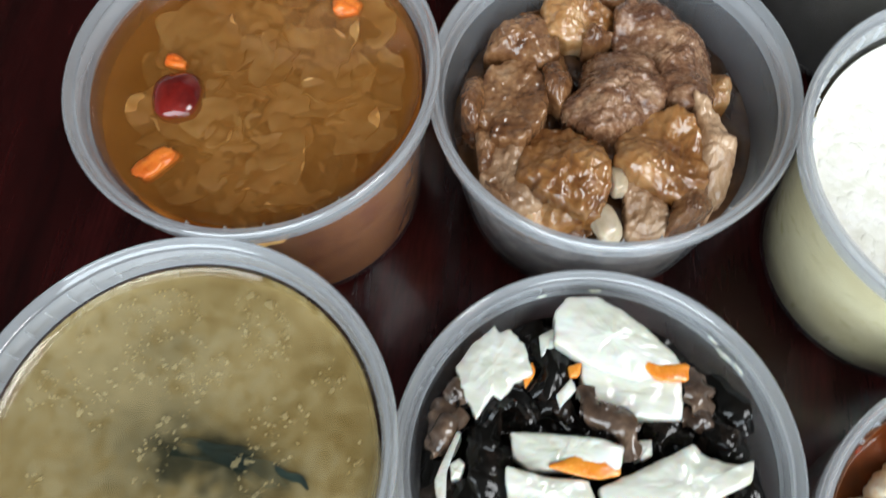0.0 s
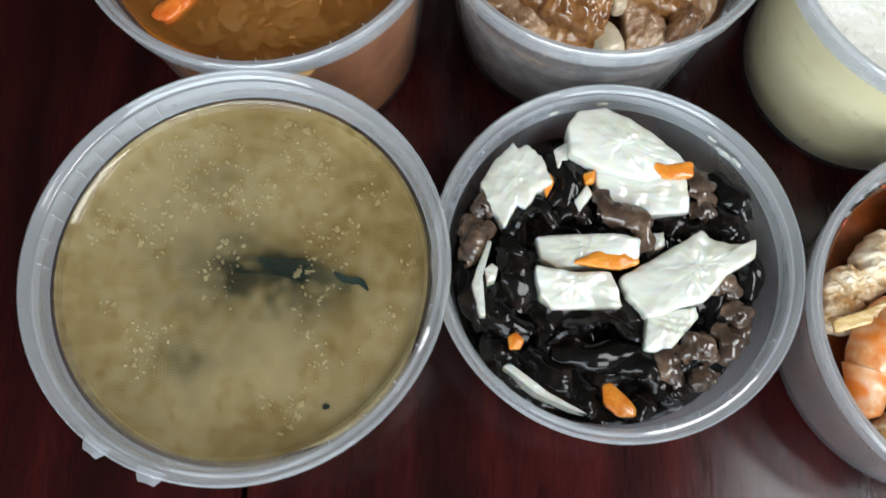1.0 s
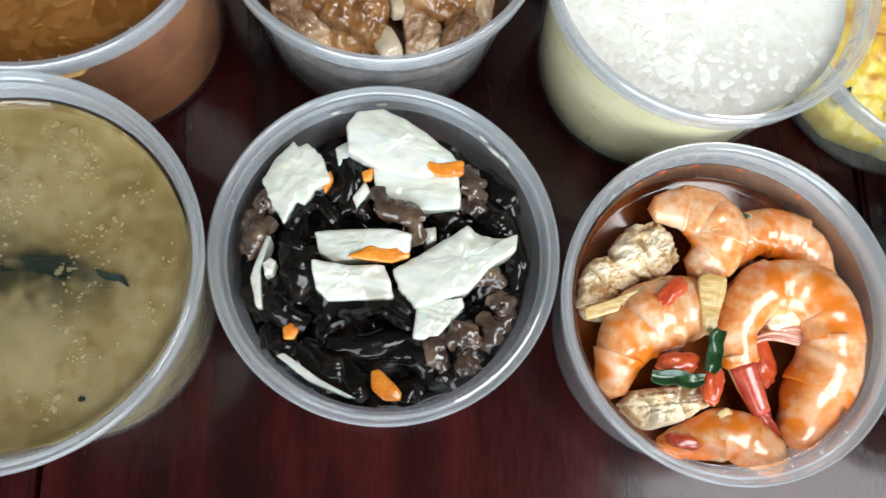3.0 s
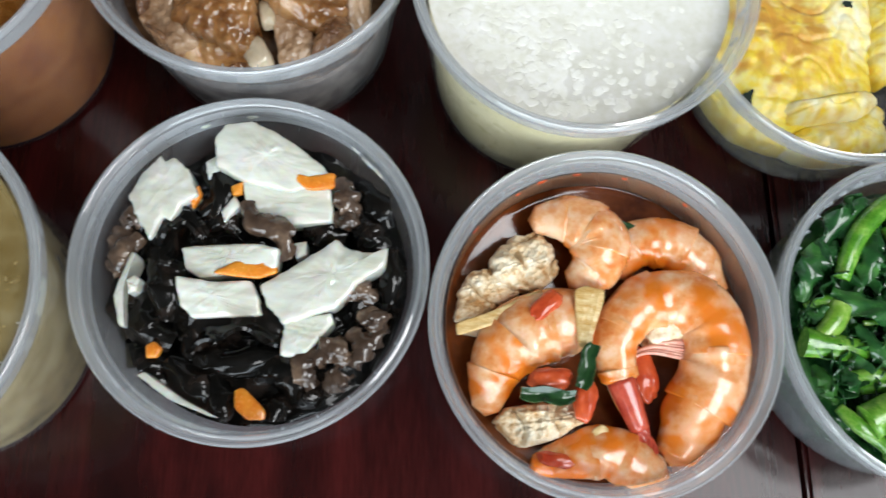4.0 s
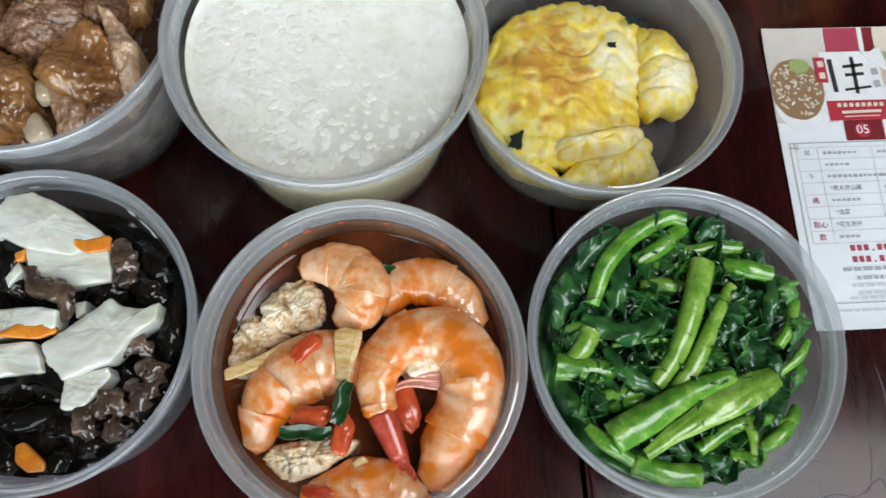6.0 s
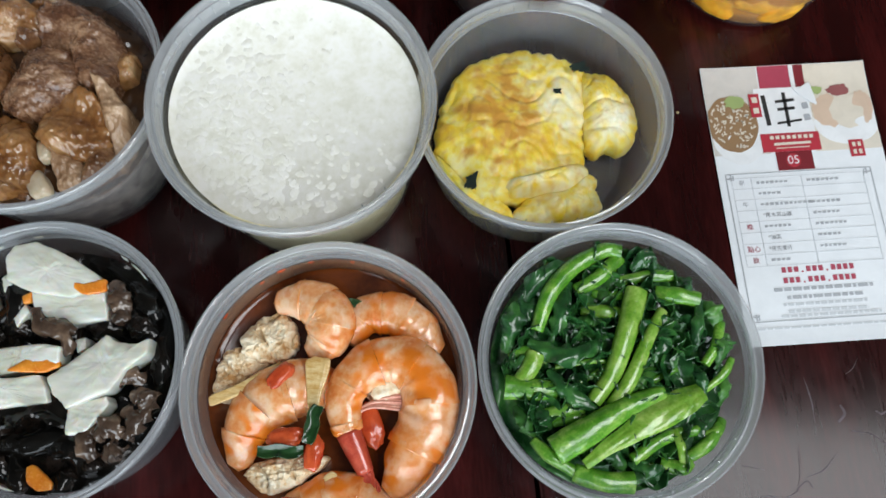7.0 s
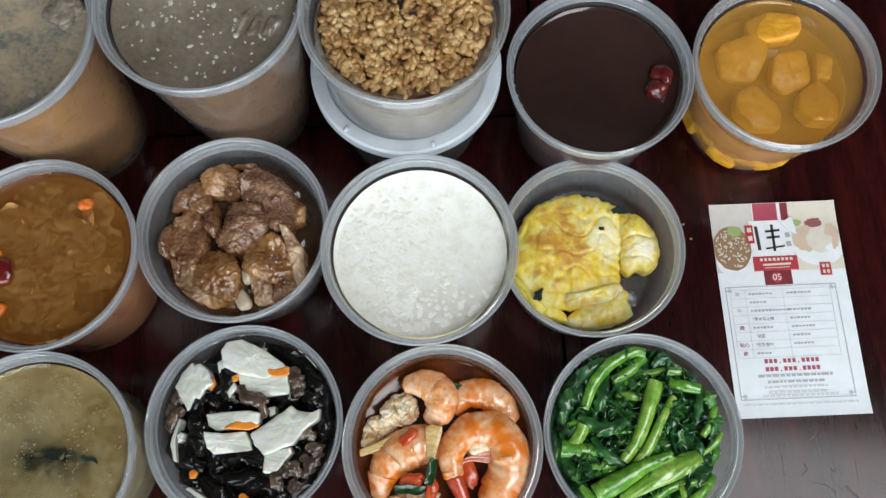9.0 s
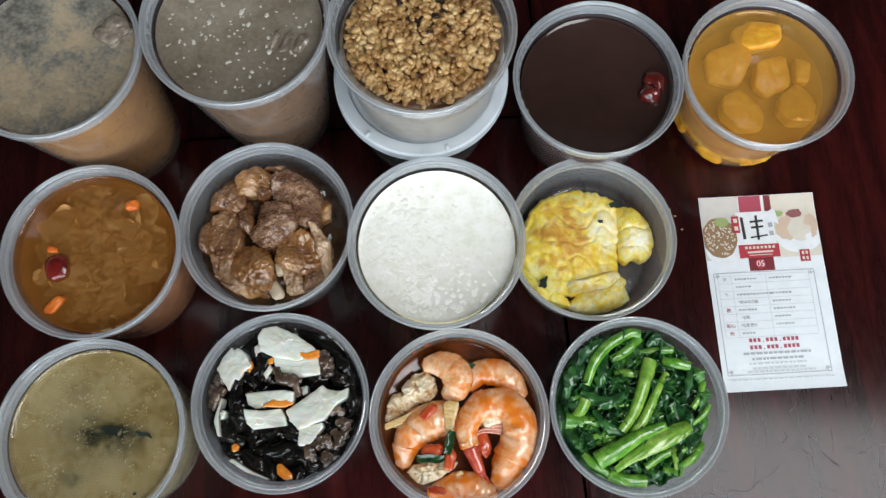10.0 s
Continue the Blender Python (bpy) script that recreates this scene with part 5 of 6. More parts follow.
meat_chunk("skin", [(-24.5, -12.4), (-12.2, -10.5), (-1.1, -13.3), (6, -23.9), (6.8, -35.4), (0.1, -43.6), (-14.7, -38.3), (-24.2, -33.2)], 0.06, 32.2, 0.3)
meat_chunk("pale", [(-35.8, -23.1), (-24.8, -16.4), (-19.4, -30), (-11.7, -40.1), (-19.5, -44.2), (-28.4, -39.3), (-35.4, -33.1)], 0.057, 36.1, 0.3)
meat_chunk("skin", [(-22.8, -36.8), (-6, -37.3), (6, -33.2), (5.4, -41.4), (-11.5, -47.1), (-19.2, -43.6)], 0.0545, 40.0, 0.2)
meat_chunk("skin", [(4.7, -12.8), (15.2, -0.4), (25.5, 1.1), (33.8, -8.5), (36.9, -23.8), (27.5, -31), (13.4, -27.6), (6.3, -22.4)], 0.06, 43.9, 0.5)
meat_chunk("pale", [(25.3, 7.5), (31.3, 5), (42.6, -6.9), (43.5, -21.4), (38.9, -29), (37.9, -30.2), (34.3, -18.5), (29.6, -5.6)], 0.058, 47.8, 1.2)
meat_chunk("pale", [(9.4, -23), (20.1, -25.5), (29.6, -34.9), (26.8, -40.4), (14.7, -43.4)], 0.0565, 51.7, 0.2)
meat_chunk("brown", [(26.2, -28.8), (33.5, -19.8), (39.7, -27.9), (36.3, -32.2), (29.6, -38.4), (26, -40.9)], 0.0565, 55.6, 0.8)
meat_chunk("brown", [(-41, -17), (-32.5, -16.4), (-31.3, -30.7), (-35.4, -33.2)], 0.052, 59.5, 1.0)
meat_chunk("brown", [(-1.1, -8.1), (9, -7), (8.5, -22.7), (3.7, -21.5)], 0.054, 63.4, 1)
meat_chunk("brown", [(-34.5, -34.1), (-24, -38), (-15.7, -45.9), (-21.4, -43.5)], 0.049, 67.3, 0.4)
meat_chunk("brown", [(-5.3, -41.6), (6.3, -37.7), (3.7, -46.1), (-6.4, -46.3)], 0.048, 71.2, 0.1)
meat_chunk("brown", [(-11.6, 29.9), (1.5, 30.1), (-5.8, 21.7), (-12.2, 21.6)], 0.053, 75.1, 0)
meat_chunk("brown", [(-31.3, 37), (-21.5, 43.5), (-26.2, 37.9), (-39.1, 28.6)], 0.053, 79.0, 0)
meat_chunk("brown", [(-10.4, 47.4), (4.1, 48.3), (3.2, 43), (-12.7, 43.8)], 0.053, 82.9, 0.4)
for i, (x, y, L, Wd, a) in enumerate([(8.7, -46.2, 10.3, 15.3, 35), (10.2, -29.9, 6.8, 11.7, 13)]):
    single("mushroom", blob(L / 2400, Wd / 2400, 0.0040, i * 3, 0.12, 0.2, 4, 0.01), M_BEAN, mm("meat", x * 0.88, y * 0.88, (0.0405, 0.0430)[i]), "smooth pale button mushroom stalk in gravy", "mushroom", "pale mushrooms", rz=a)

# ---- white fungus soup ----
fs, flv = broth("fungus_soup", "fungus", 0.0714, M_AMBER, M_AMBER_DEEP, "amber sweet soup full of white fungus", clear_depth=0.006, haze=M_AMBER_HAZE)
rng = random.Random(31)
frr = 0.0475
for i in range(95):
    r, a = frr * 0.86 * math.sqrt(rng.random()), rng.uniform(0, 6.283)
    x, y = r * math.cos(a), r * math.sin(a)
    if x < -0.024 and rng.random() < 0.7:
        continue
    s = rng.uniform(0.008, 0.018)
    s = min(s, 0.047 - r) if r > 0.036 else s
    g = moved(ear(s, i * 2.7 + 90, 0.05, 0.13, 0.0010), pose(x, y, flv - 0.0046 + rng.uniform(-0.0016, 0.0012), rng.uniform(-6, 6), rng.uniform(-6, 6), rng.uniform(0, 360)))
    part("fungus_frond", g, M_FUNGUS, fs, "soft frilly translucent fungus")
for i, (x, y, L, Wd, a) in enumerate([(-23.1, -11.2, 17.3, 18.9, 13), (-20.1, -35.6, 14.3, 7.4, 55), (19.3, 33.8, 9.4, 7, 12), (-28.4, 0.4, 8.1, 4.6, -9)]):
    if i == 0:
        single("red_date", blob(L / 2000, Wd / 2000, 0.0078, 3, 0.08, 0.1, 4, 0.01), M_CHERRY, mm("fungus", x, y, 0.0640), "round shiny red date floating in the soup", "date", rz=a)
    else:
        single("goji_berry", blob(L / 2000, Wd / 2000, 0.0026, i * 3, 0.25, 0.1, 4, 0.04), M_BERRY, mm("fungus", x, y, 0.0680), "orange goji berry floating in the soup", "goji", "floating goji berries", rz=a)

# ---- congee ----
cg, clv = broth("congee", "congee", 0.0638, M_CONGEE, M_CREAM, "thick white rice congee with soft grains", "congee", ripple=0.0003, clear_depth=0.0015)
rng = random.Random(41)
lumps = []
for i in range(1700):
    r, a = 0.0482 * math.sqrt(rng.random()), rng.uniform(0, 6.283)
    s = rng.uniform(0.0009, 0.0019)
    lumps.append(moved(blob(s * 1.4, s, s * 0.13, i, 0.3, 0.0, 3, 0.04), pose(r * math.cos(a), r * math.sin(a), clv - s * rng.uniform(0.0, 0.12) + 0.0002 * nz(r * 200 * math.cos(a), r * 200 * math.sin(a), 4), 0, 0, rng.uniform(0, 180))))
tagged(part("rice_grains", joined(lumps), M_CONGEE, cg, "swollen white rice grains"), kind="stuff")

# ---- omelette ----
om = thing("omelette", (*PLACE["egg"][:2], 0.0026), "folded yellow omelette with browned and white patches in the container", "omelette")


def egg_part(name, corners, low, high, seed, mat, label, dome, rough, brown, white, scale=130):
    ob = part(name, piece(corners, low, high, dome, seed, 0.05, 0.16, rough * 0.55, scale * 0.7, (0, 0), 0.22, 160, 44, 0.0, 0.5, 0.14, 0.05), mat, om, label)
    set_values(ob, "brown", lambda x, y, z: brown(x * 1000, y * 1000) + 0.75 * nz(x * 90, y * 90, seed) + 0.8 * nz(x * 230, y * 230, 7) + 0.4 * nz(x * 520, y * 520, 3))
    set_values(ob, "white", lambda x, y, z: white(x * 1000, y * 1000) + 0.5 * nz(x * 100, y * 100, seed + 3) + 0.5 * nz(x * 300, y * 300, 2))


def spot(x, y, cx, cy, rx, ry):
    return math.exp(-((x - cx) / rx) ** 2 - ((y - cy) / ry) ** 2)


egg_part("round", [(-48.5, 0.7), (-44.1, 18.4), (-35.8, 31.8), (-22.6, 39), (-7.7, 43.2), (10.3, 40.5), (23.8, 34.9), (26.7, 17.3), (22.8, -1.9), (24.5, -14.7), (17.9, -26.6), (-6.2, -36.7), (-26, -37.1), (-37.6, -30), (-47.8, -14.6)], 0.004, 0.0245, 1.0, M_EGG, "browned yellow egg round", 0.36, 0.075,
         lambda x, y: 1.15 * spot(x, y, -14, 5, 27, 26) - 1.6 * spot(x, y, 14, 18, 13, 13) - 0.25, lambda x, y: 0.85 * spot(x, y, 13, 13, 17, 17) - 0.12)
egg_part("fold", [(20.8, 33.8), (34.2, 30.6), (44.7, 22.4), (49.2, 8.6), (47.2, -5.3), (40.2, -9.7), (33.8, -6.9), (28.6, -12.7), (23.1, -6.5), (21.7, 13.8)], 0.006, 0.0250, 4.0, M_EGG, "torn curled end of egg", 0.45, 0.12,
         lambda x, y: 0.5 * spot(x, y, 40, -6, 8, 6) - 0.35, lambda x, y: 1.1 * spot(x, y, 36, 5, 10, 12) - 0.1)
egg_part("fold", [(-48.4, -12.3), (-42.1, -25.1), (-33.2, -34.5), (-11.8, -37.6), (-8.2, -45.7), (-28.5, -41.1), (-39.7, -30.4), (-46, -19.7)], 0.003, 0.0175, 7.0, M_EGG, "yellow lower edge of egg", 0.3, 0.10, lambda x, y: -0.5, lambda x, y: -0.6)
egg_part("fold", [(-11.7, -43.5), (-4, -33.7), (10.8, -29.3), (26.5, -19.5), (30.2, -23), (29, -28.4), (32.4, -34.8), (30.7, -39.4), (16.5, -46.2), (2.5, -48.6), (-7.9, -46.8)], 0.004, 0.0215, 9.0, M_EGG, "torn pale folded edge of egg", 0.4, 0.14, lambda x, y: 0.4 * spot(x, y, 10, -44, 20, 5) - 0.4, lambda x, y: 0.25)
egg_part("fold", [(-20.6, -29.1), (-6.4, -25.4), (10.7, -19.7), (22.2, -16.1), (25.6, -21.7), (17.9, -31.1), (-0.5, -34.1), (-11.8, -36.4), (-19, -33.8)], 0.008, 0.0265, 12.0, M_EGG, "pale rolled fold of egg", 0.5, 0.10, lambda x, y: -0.15, lambda x, y: 0.42)
for (x, y), L, Wd, z, a in zip([(19.1, 29.7), (8.8, 16.6), (-30.5, -30.4)], (8.0, 3.6, 5.5), (5.5, 2.4, 6.5), (0.0246, 0.0243, 0.0212), (14, 3, 3)):
    part("seaweed_flake", moved(slab(L / 1100, Wd / 1100, 0.0009, x, 0.2, 0.5), pose(x / 1000, y / 1000, z, 0, 0, a)), M_SEAWEED, om, "dark green flake")

# ---- grey broth, and golden broth with scum ----
qb, qlv = broth("meat_broth", "qb", 0.1296, M_GREY, M_BROTHWALL, "milky grey meat broth with white flecks")
rng = random.Random(51)
bits = []
for i in range(150):
    r, a = 0.046 * math.sqrt(rng.random()), rng.uniform(0, 6.283)
    s = rng.uniform(0.0003, 0.0008) * (2.0 if rng.random() < 0.14 else 1)
    bits.append(moved(blob(s * rng.uniform(1, 1.7), s, s * 0.35, i, 0.5, 0.2, 2), pose(r * math.cos(a), r * math.sin(a), qlv + 0.0001, 0, 0, rng.uniform(0, 180))))
tagged(part("fat_flecks", joined(bits), M_FAT, qb, "white fat flecks afloat"), kind="stuff")
for i, (x, y, L, Wd, a) in enumerate([(24.2, -6.1, 14.8, 5.2, 68), (32.2, -8.4, 14.8, 6.6, 68), (41.9, -7.8, 14.8, 8.8, 68)]):
    single("bone_piece", blob(L / 2000, Wd / 2000 * 0.9, 0.0030, i * 3, 0.3, 0.15, 4), M_BOILED, mm("qb", x * 0.95, y * 0.95, 0.1258), "pale ribbed bone piece rising from the broth", "bone", "bone pieces", rz=a)
qa, alv = broth("scummy_broth", "qa", 0.1270, M_FOAM, M_GOLDWALL, "greyish broth covered in patchy grey and tan scum", ripple=0.0003)
x, y, L, Wd, a = [(36.3, 21, 24.6, 19.9, 49), (-8, -18.3, 69.6, 49.7, 3), (6.6, 17.3, 60.2, 47.5, 3)][0]
single("meat_chunk", blob(0.010, 0.008, 0.005, 3, 0.3, 0.4, 5, 0.06), M_BOILED, mm("qa", x, y, 0.1275), "grey boiled meat lump rising from the broth", "meat", rz=a)
for i in range(5):
    a = radians(250 + i * 22)
    r = wall_radius("qa", 0.020) - 0.0068
    single("meat_shred", blob(0.0085, 0.0045, 0.0045, i * 9, 0.35, 0.3, 4, 0.05), M_BONE, mm("qa", 1000 * r * math.cos(a), 1000 * r * math.sin(a), 0.012 + 0.006 * (i % 3)), "pale meat shred sunk to the bottom of the broth", "meat", "sunken meat shreds", rz=math.degrees(a) + 90)

# ---- dark tea with dates ----
broth("dark_tea", "tea", 0.0647, M_TEA, M_TEASIDE, "dark brown red date tea", "tea")
for i, (x, y, L, Wd, a) in enumerate([(42.4, 5.2, 12.4, 14.2, 72), (38.4, -5.4, 12.2, 13.4, 76)]):
    single("red_date", blob(L / 2000 * 1.05, Wd / 2000 * 1.05, 0.0056, i * 4, 0.22, 0.12, 4, 0.035), M_DATE, mm("tea", x * 0.98, y, 0.0645), "wrinkled glossy dark red date floating in tea", "date", "dates in the tea", rz=a)

# ---- sweet potato soup ----
sw, slv2 = broth("sweet_potato_soup", "sweet", 0.0644, M_ORANGE, M_ORANGE_DEEP, "clear orange sweet potato soup", clear_depth=0.016)
def potato(corners, low, high, seed):
    single("sweet_potato_chunk", piece(corners, low, high, 0.12, seed, 0.04, 0.14, 0.07, 90, (0.2 * math.sin(seed), 0.25 * math.cos(seed)), 0.12, lump=0.15), M_SWEET, (*PLACE["sweet"][:2], 0),
           "soft orange sweet potato chunk in the soup", "sweet potato", "sweet potato chunks")


potato([(-19.1, 37.4), (-6.1, 44.4), (14.5, 39.3), (12.3, 24.9), (-6.9, 20.3), (-17.8, 26.7)], 0.054, 0.0665, 2.0)
potato([(-37.6, 20), (-12.4, 29.5), (-4, 18.4), (-12.8, -5), (-34.1, -1.9)], 0.048, 0.0605, 7.0)
potato([(-1.6, 14.4), (19.5, 20.9), (24, -1.7), (6.2, -10.6), (-3.4, -3.3)], 0.048, 0.06, 12.0)
potato([(-27.2, -15.5), (-14.3, -6.9), (3.9, -23.5), (1, -37.7), (-15.4, -38.6), (-27.5, -28.3)], 0.05, 0.0625, 17.0)
potato([(14.4, -9.9), (29.6, 2.7), (39.7, -14.8), (34.8, -31.6), (20, -32.2), (11.9, -22.9)], 0.05, 0.0622, 22.0)
potato([(27, 21.6), (37.9, 16.9), (35.4, 0.1), (26, 2.1)], 0.046, 0.0595, 27.0)
for i in range(6):
    a = radians(195 + i * 23)
    r = wall_radius("sweet", 0.02) - 0.0085
    single("sweet_potato_chunk", blob(0.012, 0.0085, 0.010, i * 6 + 40, 0.2, 0.3, 4, 0.015), M_SWEET, mm("sweet", 1000 * r * math.cos(a), 1000 * r * math.sin(a), 0.014 + 0.011 * (i % 2)),
           "orange sweet potato chunk against the container wall", "sweet potato", "sweet potato chunks", rz=math.degrees(a) + 90)

# ---- sticky rice ----
rf = FOOT["rice"]
rx_, ry_, rtop = PLACE["rice"]


def mound(x, y):
    r = math.hypot(x, y)
    return rtop - rf - 0.0065 - 0.006 * (r / 0.052) ** 4 + 0.004 * nz(x * 60, y * 60, 3) + 0.0035 * nz(x * 150, y * 150, 5) - 0.005 * max(0, 1 - math.hypot(x + 0.006, y - 0.006) / 0.012)


rice = thing("sticky_rice", (rx_, ry_, rf + 0.003), "brown sticky rice with dark mushroom bits heaped in the container", "rice")
rr = wall_radius("rice", 0.055) - 0.0035
# bed under the grains, coloured dark to stand in for shade in the gaps
part("bed", bed(rr, lambda x, y: mound(x, y) - 0.0055, 50, 110, 0.004), M_RICEGAP, rice)
part("side", lathe([(0, 0)] + [(wall_radius("rice", q + 0.003) - 0.0007, q) for q in (0.001, 0.02, 0.04, rtop - rf - 0.020)] + [(0, rtop - rf - 0.0195)]), M_RICEWALL, rice, "pale brown rice pressed on the plastic wall")
rng = random.Random(61)
unit = blob(1, 1, 1, 0, 0.12, 0.12, 2, 0.0)
grains = []
for i in range(1700):
    r, a = (rr - 0.002) * math.sqrt(rng.random()), rng.uniform(0, 6.283)
    x, y = r * math.cos(a), r * math.sin(a)
    L = rng.uniform(0.0024, 0.0037)
    m4 = pose(x, y, mound(x, y) - 0.003 + rng.uniform(-0.0032, 0.0022), rng.uniform(-40, 40), rng.uniform(-35, 35), rng.uniform(0, 180)) @ Matrix.Diagonal((L, L * rng.uniform(0.46, 0.62), L * 0.5, 1))
    grains.append(moved(unit, m4))
tagged(part("rice_grains", joined(grains), M_GRAIN, rice, "glossy brown rice grains"), kind="stuff")
for i in range(16):
    x, y = rng.gauss(-0.002, 0.012), rng.gauss(0.008, 0.008)
    part("mushroom_bit", moved(blob(rng.uniform(0.0015, 0.004), rng.uniform(0.001, 0.0022), 0.0014, i * 4, 0.4, 0.3, 3), pose(x, y, mound(x, y) - 0.0015, rng.uniform(-30, 30), 0, rng.uniform(0, 180))), M_SHROOM, rice, "black mushroom shred")

# ---- the leaflet ----
leaflet = thing("leaflet", (0.2444, -0.0024, 0.0004), "white printed menu leaflet with red bands and a torn top edge", "leaflet", rz=6.57)


def lz_at(x, y):
    """The paper lies flat with lightly lifted corners, in metres."""
    return 0.0011 * max(0, (abs(y) - 0.055) / 0.018) ** 2 + 0.0006 * max(0, (abs(x) - 0.03) / 0.014) ** 2


def paper(x0, x1, y0, y1, mat, name, z=0.0, thick=0.00022, nu=10, nv=10, parent=None, label="", edge=None):
    def fn(u, v):
        x, y = (x0 + (x1 - x0) * u) / 1000, (y0 + (y1 - y0) * v) / 1000
        if edge:
            y = min(y, edge(x))
        return x, y, lz_at(x, y) + z + thick
    return part(name, sheet(fn, nu, nv, thick), mat, parent or leaflet, label)


paper(-43.4, 43.4, -72.6, 72.6, M_PAPER, "page", nu=40, nv=60)


def oval(cx_, cy_, rx2, ry2, mat, name, z, parent=None, label="", seed=0.0, ragged=0.05):
    n = 40
    verts = [Vector((cx_ / 1000, cy_ / 1000, lz_at(cx_ / 1000, cy_ / 1000) + z))]
    for i in range(n):
        a = 2 * math.pi * i / n
        q = 1 + ragged * nz(math.cos(a) * 3 + seed, math.sin(a) * 3, seed)
        x, y = max(-43.2, min(43.2, cx_ + rx2 * q * math.cos(a))) / 1000, max(-72, min(72.2, cy_ + ry2 * q * math.sin(a))) / 1000
        verts.append(Vector((x, y, lz_at(x, y) + z)))
    low_ = [v_ - Vector((0, 0, 0.00008)) for v_ in verts]
    m = n + 1
    faces = []
    for i in range(n):
        j = (i + 1) % n
        faces += [(0, 1 + i, 1 + j), (m, m + 1 + j, m + 1 + i), (1 + i, m + 1 + i, m + 1 + j, 1 + j)]
    return part(name, (verts + low_, faces), mat, parent or leaflet, label, False)


T1, T2, T3, T4 = 0.00032, 0.00042, 0.00052, 0.00062
TH = 0.00008
paper(-43.2, -14, 24, 72.3, INK["beige_ink"], "photo_ground", T1 - TH, TH, label="pale photo background")
paper(9, 43.2, 24, 72.3, INK["cream_ink"], "photo_ground", T1 - TH, TH, label="pale photo background")
oval(-29, 36, 14.4, 17, INK["white_ink"], "photo_bowl", T2, label="printed white bowl", seed=1)
oval(-31, 41, 13, 15.5, INK["brown_ink"], "photo_rice", T3, label="printed brown rice", seed=2)
rng = random.Random(71)
specks = []
for i in range(110):
    r, a = math.sqrt(rng.random()), rng.uniform(0, 6.283)
    x, y = (-31 + 11.5 * r * math.cos(a)) / 1000, (41 + 14 * r * math.sin(a)) / 1000
    specks.append(moved(block(-0.0008, 0.0008, -0.0004, 0.0004, 0, 0.00006), pose(x, y, lz_at(x, y) + T4 - 0.00005, 0, 0, rng.uniform(0, 180))))
tagged(part("photo_grains", joined(specks), INK["cream_ink"], leaflet, "printed pale grains", False), kind="stuff")
oval(-28, 53, 5, 3.6, INK["green_ink"], "photo_herb", T4 + 0.0001, label="printed green herb", seed=3, ragged=0.3)
oval(28, 40, 17, 13, INK["white_ink"], "photo_bowl", T2, label="printed white bowl", seed=4)
for k, (x, y, rx2, ry2, ink) in enumerate(((20, 46, 8.5, 9, "peach_ink"), (30, 45, 9.5, 9.5, "cream_ink"), (38, 47, 5, 9, "peach_ink"))):
    oval(x, y, rx2, ry2, INK[ink], "photo_dumpling", T3 + 0.00003 * k, label="printed pale dumpling", seed=5 + k, ragged=0.15)
oval(27, 57, 6, 3.2, INK["wine_ink"], "photo_topping", T4, label="printed dark red topping", seed=6, ragged=0.4)
oval(15.5, 57.5, 3.2, 2.2, INK["green_ink"], "photo_herb", T4, label="printed green herb", seed=7, ragged=0.4)
paper(-13.4, 3.0, 58, 72.2, INK["crimson_ink"], "band", T3 - TH, TH, label="dark red printed band")
paper(4.6, 10.6, 59, 72.2, INK["dark_red_ink"], "band", T3 - TH, TH, label="dark red printed band")
paper(-12, 6.6, 14.6, 24.6, INK["dark_red_ink"], "band", T3 - TH, TH, label="dark red printed band")
paper(-17.4, 10.8, 25, 60, INK["white_ink"], "logo_card", T4 - TH, TH, label="white printed card")
paper(-18.1, 12.1, 24.6, 34.6, INK["red_ink"], "logo_band", T4, TH, label="red printed strip")
oval(-3.6, 19.7, 3.7, 3.7, INK["red_ink"], "badge", T4, label="round red badge", ragged=0.0)
def letters(body, x, y, size, ink, z=T2):
    """Printed writing, centred, in millimetres."""
    cu = bpy.data.curves.new("lettering", "FONT")
    cu.body, cu.size, cu.align_x, cu.align_y, cu.extrude = body, size / 1000, "CENTER", "CENTER", 0.00002
    ob = new("lettering", cu)
    me = bpy.data.meshes.new_from_object(ob.evaluated_get(bpy.context.evaluated_depsgraph_get()))
    bpy.data.objects.remove(ob)
    me.materials.clear()
    me.materials.append(INK[ink])
    out = new("lettering", me)
    out.parent = leaflet
    out.matrix_local = pose(x / 1000, y / 1000, lz_at(x / 1000, y / 1000) + z)
    return out


def bar(x0, y0, x1, y1, w, ink, name="text_bar", z=T4 + 0.0002):
    """A plain printed bar from one end to the other, in millimetres."""
    d = math.hypot(x1 - x0, y1 - y0)
    g = moved(block(0, d / 1000, -w / 2000, w / 2000, 0, 0.00005), pose(x0 / 1000, y0 / 1000, lz_at((x0 + x1) / 2000, (y0 + y1) / 2000) + z, 0, 0, math.degrees(math.atan2(y1 - y0, x1 - x0))))
    return part(name, g, INK[ink], leaflet, "", False)


letters("05", -3.6, 19.7, 6.2, "white_ink", T4 + 0.00012)
# brush mark on the card, as plain strokes
for x0, y0, x1, y1, w in ((-13, 56, -12.4, 39, 2.2), (-7, 52, 3, 52.8, 1.6), (-6.6, 47.6, 2.6, 48.2, 1.6), (-2, 57, -2.2, 38, 1.8), (-8, 40, 5, 41.4, 1.2)):
    bar(x0, y0, x1, y1, w, "black_ink", "brush_stroke")
for y0 in (49, 42.5):
    bar(6.4, y0, 9.6, y0 + 0.4, 3.4, "grey_ink", "brush_stroke")
for k in range(8):
    bar(-13.5 + k * 2.9, 32.2, -11.6 + k * 2.9, 32.3, 2.0, "cream_ink", z=T4 + 0.0003)
bar(-12, 28.6, 7, 28.9, 1.4, "cream_ink", z=T4 + 0.0003)
bar(-11, 26.4, 6, 26.6, 0.5, "cream_ink", z=T4 + 0.0003)
